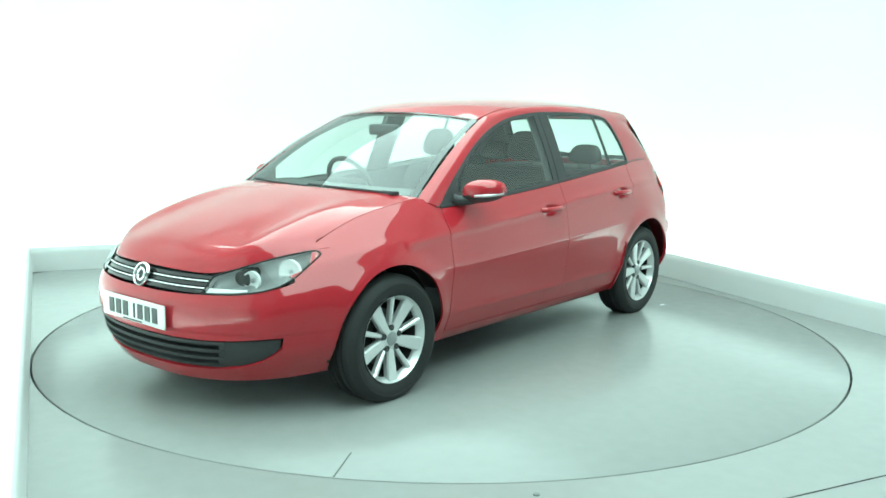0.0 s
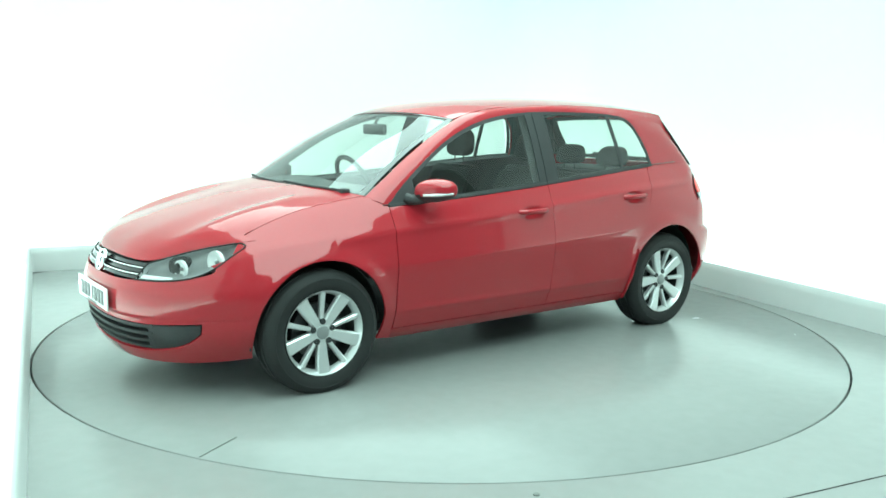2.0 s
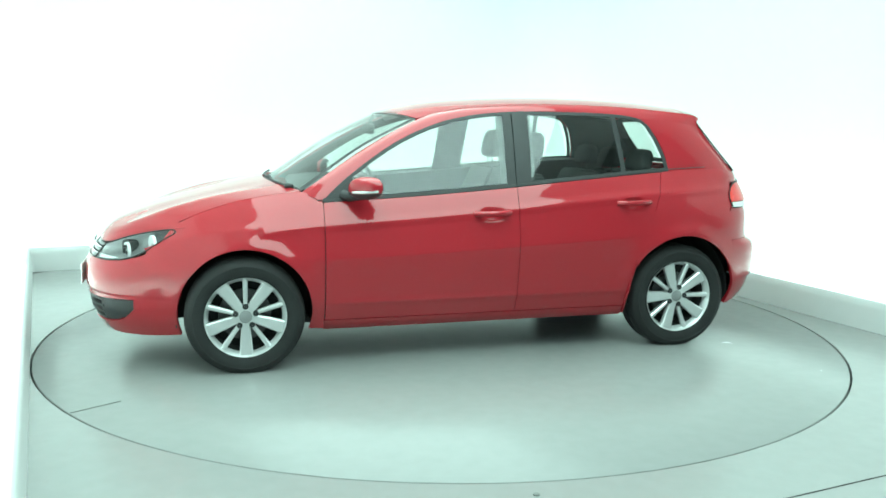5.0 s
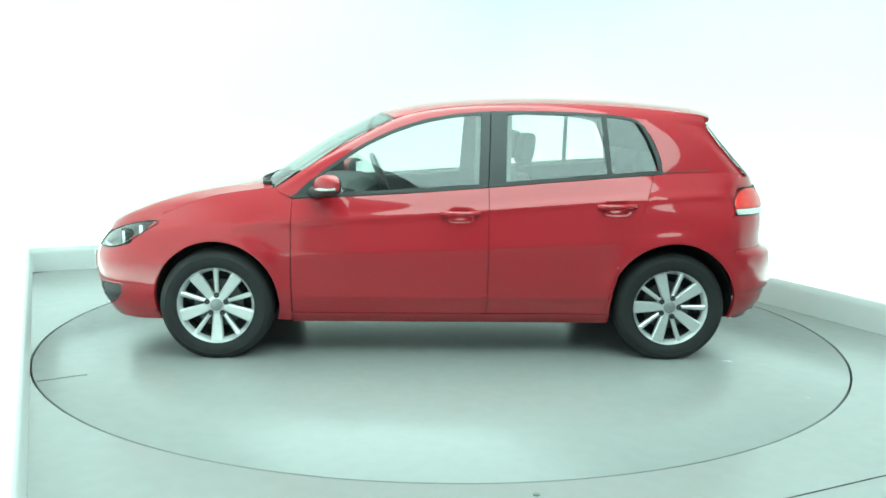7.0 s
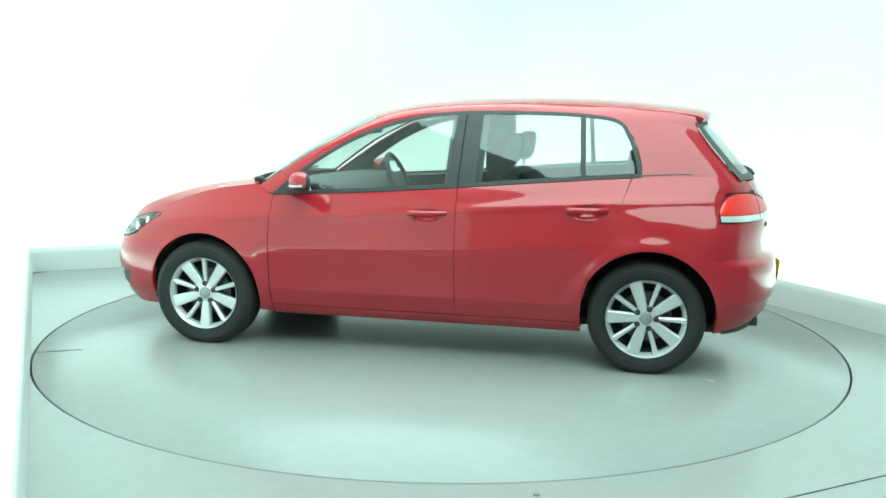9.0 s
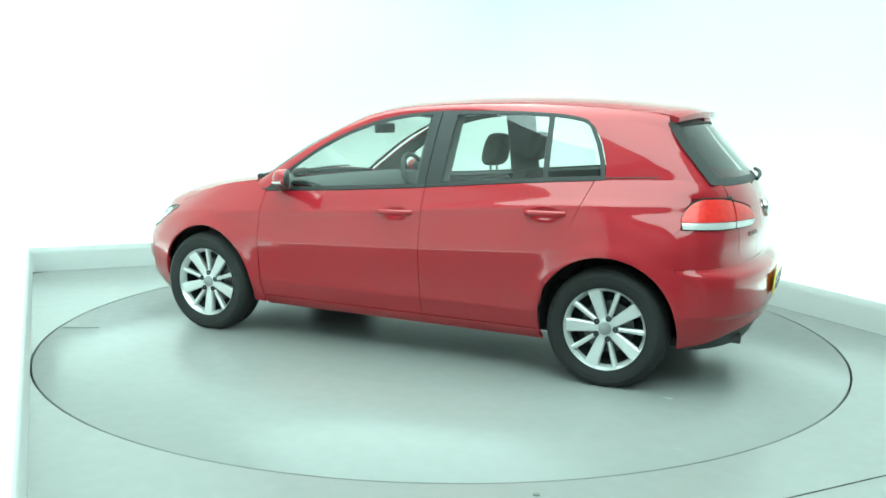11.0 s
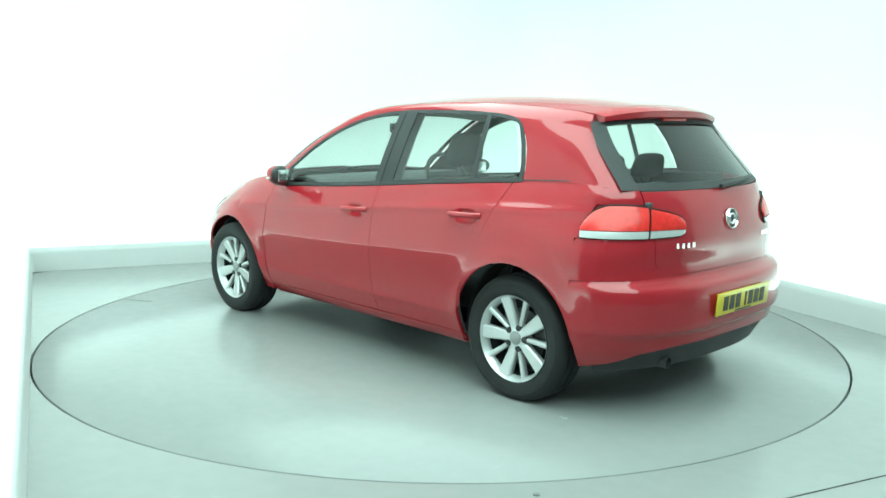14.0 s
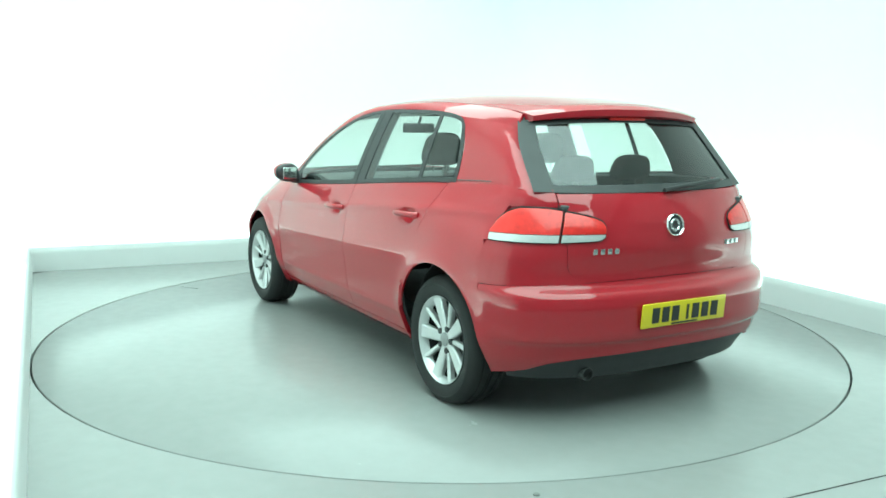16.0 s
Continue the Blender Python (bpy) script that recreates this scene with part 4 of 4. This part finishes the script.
# underbody and inner shell
bm = bmesh.new()
box(bm, -0.1, 0, 0.235, 3.3, 1.30, 0.05, 0.01)
part("underbody", bm, "under", car, "dark underbody")
for s in (1, -1):
    bm = bmesh.new()
    patch(bm, lambda u, v: Vector((0.90 - 1.83 * u, s * (side_y(0.90 - 1.83 * u, 0.25 + v * (BELT(0.90 - 1.83 * u) - 0.252)) - 0.028), 0.25 + v * (BELT(0.90 - 1.83 * u) - 0.252))), 20, 10, Vector((0, -s, 0)))
    part("door_lining", bm, "inner", car, "dark inner door lining", 0.01)
    bm = bmesh.new()
    patch(bm, lambda u, v: Vector((-0.90 - 0.62 * u, s * (side_y(-0.90 - 0.62 * u, 0.70 + v * (BELT(-0.90 - 0.62 * u) - 0.702)) - 0.026), 0.70 + v * (BELT(-0.90 - 0.62 * u) - 0.702))), 12, 10, Vector((0, -s, 0)))
    part("side_lining", bm, "inner", car, "dark inner side lining", 0.008)
    for x0 in (AXLE, -AXLE):
        bm = bmesh.new()
        rw = 0.365 if x0 > 0 else 0.378
        patch(bm, lambda u, v: Vector((x0 + rw * math.cos(-0.2 + 3.54 * u), s * (0.55 + 0.22 * v), ARCH_Z + rw * math.sin(-0.2 + 3.54 * u))), 30, 2, Vector((0, 0, 1)))
        patch(bm, lambda u, v: Vector((x0 + rw * v * math.cos(-0.2 + 3.54 * u), s * 0.55, ARCH_Z + rw * v * math.sin(-0.2 + 3.54 * u))), 30, 2, Vector((0, s, 0)))
        part("wheel_well", bm, "under", car, "dark wheel arch liner", 0.006)
both("belt_capping", lambda u, v: side(0.90 - 2.40 * u, BELT(0.90 - 2.40 * u)) + Vector((0, -0.001 - 0.06 * v, 0.014 - 0.018 * v)), 60, 2, "inner", car, "dark capping along the door tops", 0.004)
both("inner_pillar", lambda u, v: (lambda q: glass(q[0], q[1], -0.03 - 0.02 * math.sin(math.pi * u)))(between(-0.150 - 0.21 * u - 0.02 * v, v)), 4, 10, "inner", car, "dark inner door pillar trim", 0.006)
bm = bmesh.new()
box(bm, 1.42, 0, 0.55, 1.0, 1.05, 0.4, 0.05)
part("engine_bay", bm, "under", car, "dark engine bay")
bm = bmesh.new()
box(bm, -1.70, 0, 0.56, 0.3, 1.05, 0.5, 0.05)
part("boot_tub", bm, "under", car, "dark boot lining")
bm = bmesh.new()
box(bm, -1.60, 0, 0.985, 0.48, 1.12, 0.03, 0.01)
part("parcel_shelf", bm, "inner", car, "dark grey parcel shelf")

bm = bmesh.new()
box(bm, 0.47, 0, 1.285, 0.03, 0.24, 0.065, 0.012)
tube(bm, path3([(0.47, 0, 1.30), (0.46, 0, 1.33), (0.44, 0, 1.362)]), 0.010, 8, 6)
part("interior_mirror", bm, "inner", car, "dark rear-view mirror behind the windscreen")

# dashboard and steering wheel (right-hand drive)
bm = bmesh.new()
prof = path3([(0.98, 0, 0.95), (0.80, 0, 0.965), (0.60, 0, 0.95), (0.50, 0, 0.87), (0.56, 0, 0.68), (0.60, 0, 0.40)])
patch(bm, lambda u, v: Vector((prof(v).x - 0.08 * (2 * u - 1) ** 2, (2 * u - 1) * 0.70, prof(v).z)), 12, 16, Vector((-0.5, 0, 1)))
part("dashboard", bm, "inner", car, "dark grey dashboard", 0.02)
wheel = new("steering_wheel")
wheel.parent = car
wheel.matrix_local = pose(0.40, -0.36, 0.93, 0, -65, 0)
bm = bmesh.new()
tube(bm, lambda t: Vector((0.185 * math.cos(2 * math.pi * t), 0.185 * math.sin(2 * math.pi * t), 0)), 0.016, 8, 36)
part("rim", bm, "inner", wheel, "black steering wheel rim", recalc=True)
bm = bmesh.new()
box(bm, 0, 0, -0.02, 0.12, 0.34, 0.03, 0.012)
part("spoke", bm, "inner", wheel)


def seat(x, y, width, bench=False):
    st = new("rear_bench" if bench else "front_seat")
    st.parent = car
    st.matrix_local = pose(x, y, 0.28)
    tagged(st, "dark cloth rear bench seat" if bench else "dark cloth front seat")
    bm = bmesh.new()
    box(bm, 0, 0, 0.14, 0.50, width, 0.18, 0.05)
    part("cushion", bm, "cloth", st)
    bm = bmesh.new()
    bmesh.ops.create_cube(bm, size=1.0)
    bmesh.ops.subdivide_edges(bm, edges=bm.edges, cuts=5, use_grid_fill=True)
    for v in bm.verts:
        c = v.co
        taper = 1.0 if bench else 1.0 - 0.35 * max(0, c.z) ** 1.5
        v.co = (c.x * 0.13 * (1 - 0.5 * c.z) + (-0.24 - 0.20 * (c.z + 0.5)) + 0.02 * (2 * c.y) ** 2, c.y * width * taper, 0.22 + (c.z + 0.5) * (0.50 if bench else 0.53))
    bmesh.ops.bevel(bm, geom=[e for e in bm.edges if e.calc_face_angle(0) > 0.8], offset=0.03, segments=3, affect="EDGES", clamp_overlap=True)
    part("backrest", bm, "cloth", st, sharp=70)
    spots = (-0.40, 0.0, 0.40) if bench else (0.0,)
    top = 0.80 if bench else 0.875
    for hy in spots:
        bm = bmesh.new()
        bmesh.ops.create_uvsphere(bm, u_segments=24, v_segments=14, radius=1.0)
        for v in bm.verts:
            c = Vector([math.copysign(abs(q) ** 0.6, q) / 2 for q in v.co])
            k = 1 - 0.3 * (c.z + 0.5)
            v.co = (-0.44 + c.x * 0.11 - 0.03 * (c.z + 0.5), hy + c.y * 0.28 * k, top + c.z * (0.14 if bench else 0.19) + 0.03)
        part("headrest", bm, "cloth", st, sharp=70)
        for dy in (-0.05, 0.05):
            bm = bmesh.new()
            tube(bm, path3([(-0.44, hy + dy, top - 0.10), (-0.44, hy + dy, top - 0.05), (-0.445, hy + dy, top)]), 0.006, 6, 4)
            part("headrest_post", bm, "steel", st, "steel headrest post", recalc=True)
    return st


seat(-0.03, 0.37, 0.50)
seat(-0.03, -0.37, 0.50)
seat(-0.76, 0.0, 1.28, True)


# wheels
HUB = 0.304


def road_wheel(x, s, spin):
    w = new("wheel")
    w.parent = car
    w.matrix_local = pose(x, s * (0.765 if x > 0 else 0.748), HUB) @ pose(0, 0, 0, 0, 0, 0 if s > 0 else 180)
    tagged(w, "silver ten-spoke alloy wheel with black tyre")
    bm = bmesh.new()
    prof = [(0.205, 0.075), (0.215, 0.092), (0.221, 0.097), (0.2225, 0.0935), (0.235, 0.1005), (0.262, 0.104), (0.272, 0.1035), (0.274, 0.1055), (0.278, 0.1035), (0.285, 0.100), (0.303, 0.088), (0.312, 0.070), (0.3155, 0.04)]
    tread = [(0.316, 0.052), (0.309, 0.050), (0.309, 0.042), (0.3165, 0.040), (0.3165, 0.014), (0.309, 0.012), (0.309, 0.004), (0.3165, 0.002)]
    half = prof[:-1] + tread
    lathe(bm, half + [(r, -y) for r, y in reversed(half)], 72)
    for v in bm.verts:
        v.co.z = max(v.co.z, 0.001 - HUB)
    part("tyre", bm, "tyre", w, "black tyre with grooved tread", recalc=True, sharp=30)
    rim = new("rim")
    rim.parent = w
    # barrel in near-black instead of alloy: the shade behind the spokes as colour
    bm = bmesh.new()
    lathe(bm, [(0.188, -0.09), (0.186, 0.0), (0.192, 0.05)], 72)
    part("barrel", bm, "under", rim, "inner wheel barrel, coloured dark for the shade between the spokes", recalc=True)
    bm = bmesh.new()
    lathe(bm, [(0.192, 0.05), (0.198, 0.070), (0.2085, 0.084), (0.2145, 0.094), (0.2165, 0.090), (0.211, 0.07)], 72)
    # spokes, five broad and five narrow, joined to the hub
    def spoke(a, w0, w1):
        rows = []
        for k in range(9):
            r = 0.045 + (0.205 - 0.045) * k / 8
            hw = w0 + (w1 - w0) * (k / 8) ** 0.8
            y = 0.066 + 0.016 * (k / 8) ** 1.5
            e = 0.007
            ring = []
            for q, dy in ((-hw, -0.03), (-hw, -e), (-hw + e, 0.0), (hw - e, 0.0), (hw, -e), (hw, -0.03)):
                ring.append(bm.verts.new((r * math.cos(a) - q * math.sin(a), y + dy, r * math.sin(a) + q * math.cos(a))))
            rows.append(ring)
        for p, q in zip(rows, rows[1:]):
            for i in range(5):
                bm.faces.new((p[i], p[i + 1], q[i + 1], q[i]))
    for i in range(5):
        a = radians(spin + 72 * i)
        spoke(a, 0.022, 0.036)
        spoke(a + radians(36), 0.0095, 0.014)
    lathe(bm, [(0.034, 0.068), (0.050, 0.067), (0.062, 0.062), (0.066, 0.05), (0.066, 0.02)], 48)
    bmesh.ops.recalc_face_normals(bm, faces=bm.faces)
    spokes = part("spokes", bm, "alloy", rim, "silver alloy spokes and rim", sharp=40)
    bm = bmesh.new()
    lathe(bm, [(0.001, 0.076), (0.026, 0.075), (0.034, 0.071), (0.035, 0.06)], 32)
    part("hub_cap", bm, "lamp_case", rim, "small round hub cap", recalc=True)
    for i in range(5):
        a = radians(spin + 36 + 72 * i)
        bm = bmesh.new()
        lathe(bm, [(0.001, 0.0705), (0.013, 0.0705), (0.0155, 0.0705), (0.0155, 0.05)], 12)
        bmesh.ops.translate(bm, vec=(0.055 * math.cos(a), 0, 0.055 * math.sin(a)), verts=bm.verts)
        part("wheel_bolt", bm, "trim", rim, "dark wheel bolt", recalc=True)
    bm = bmesh.new()
    lathe(bm, [(0.001, 0.022), (0.07, 0.022), (0.075, 0.005), (0.138, 0.005), (0.14, -0.015), (0.07, -0.015)], 40)
    part("brake_disc", bm, "steel", w, "steel brake disc", recalc=True)
    bm = bmesh.new()
    lathe(bm, [(0.001, -0.03), (0.185, -0.03)], 40)
    part("back_plate", bm, "under", w, "dark back plate", recalc=True)
    return w


# spin: the angle of the first broad spoke
road_wheel(AXLE, 1, -90)
road_wheel(-AXLE, 1, 0)
road_wheel(AXLE, -1, 20)
road_wheel(-AXLE, -1, 50)

# small things on the floor and wall
bm = bmesh.new()
lathe(bm, [(0.001, 0.004), (0.012, 0.004), (0.014, 0.0)], 16)
bmesh.ops.transform(bm, matrix=pose(0.36, -2.54, 0.0, 90, 0, 0), verts=bm.verts)
tagged(part("floor_bolt", bm, "seam", recalc=True), "small dark bolt head set in the floor", "bolt")


# ---- what moves: the turntable carries the car round ----
def motions():
    times = [0.5 * i for i in range(33)]
    walk(turntable, [(t, pose(0, 0, 0, 0, 0, turn_angle(t))) for t in times])
    walk(car, [(t, pose(0, 0, 0, 0, 0, turn_angle(t)) @ pose(0.007, -0.075, 0.0)) for t in times])


motions()
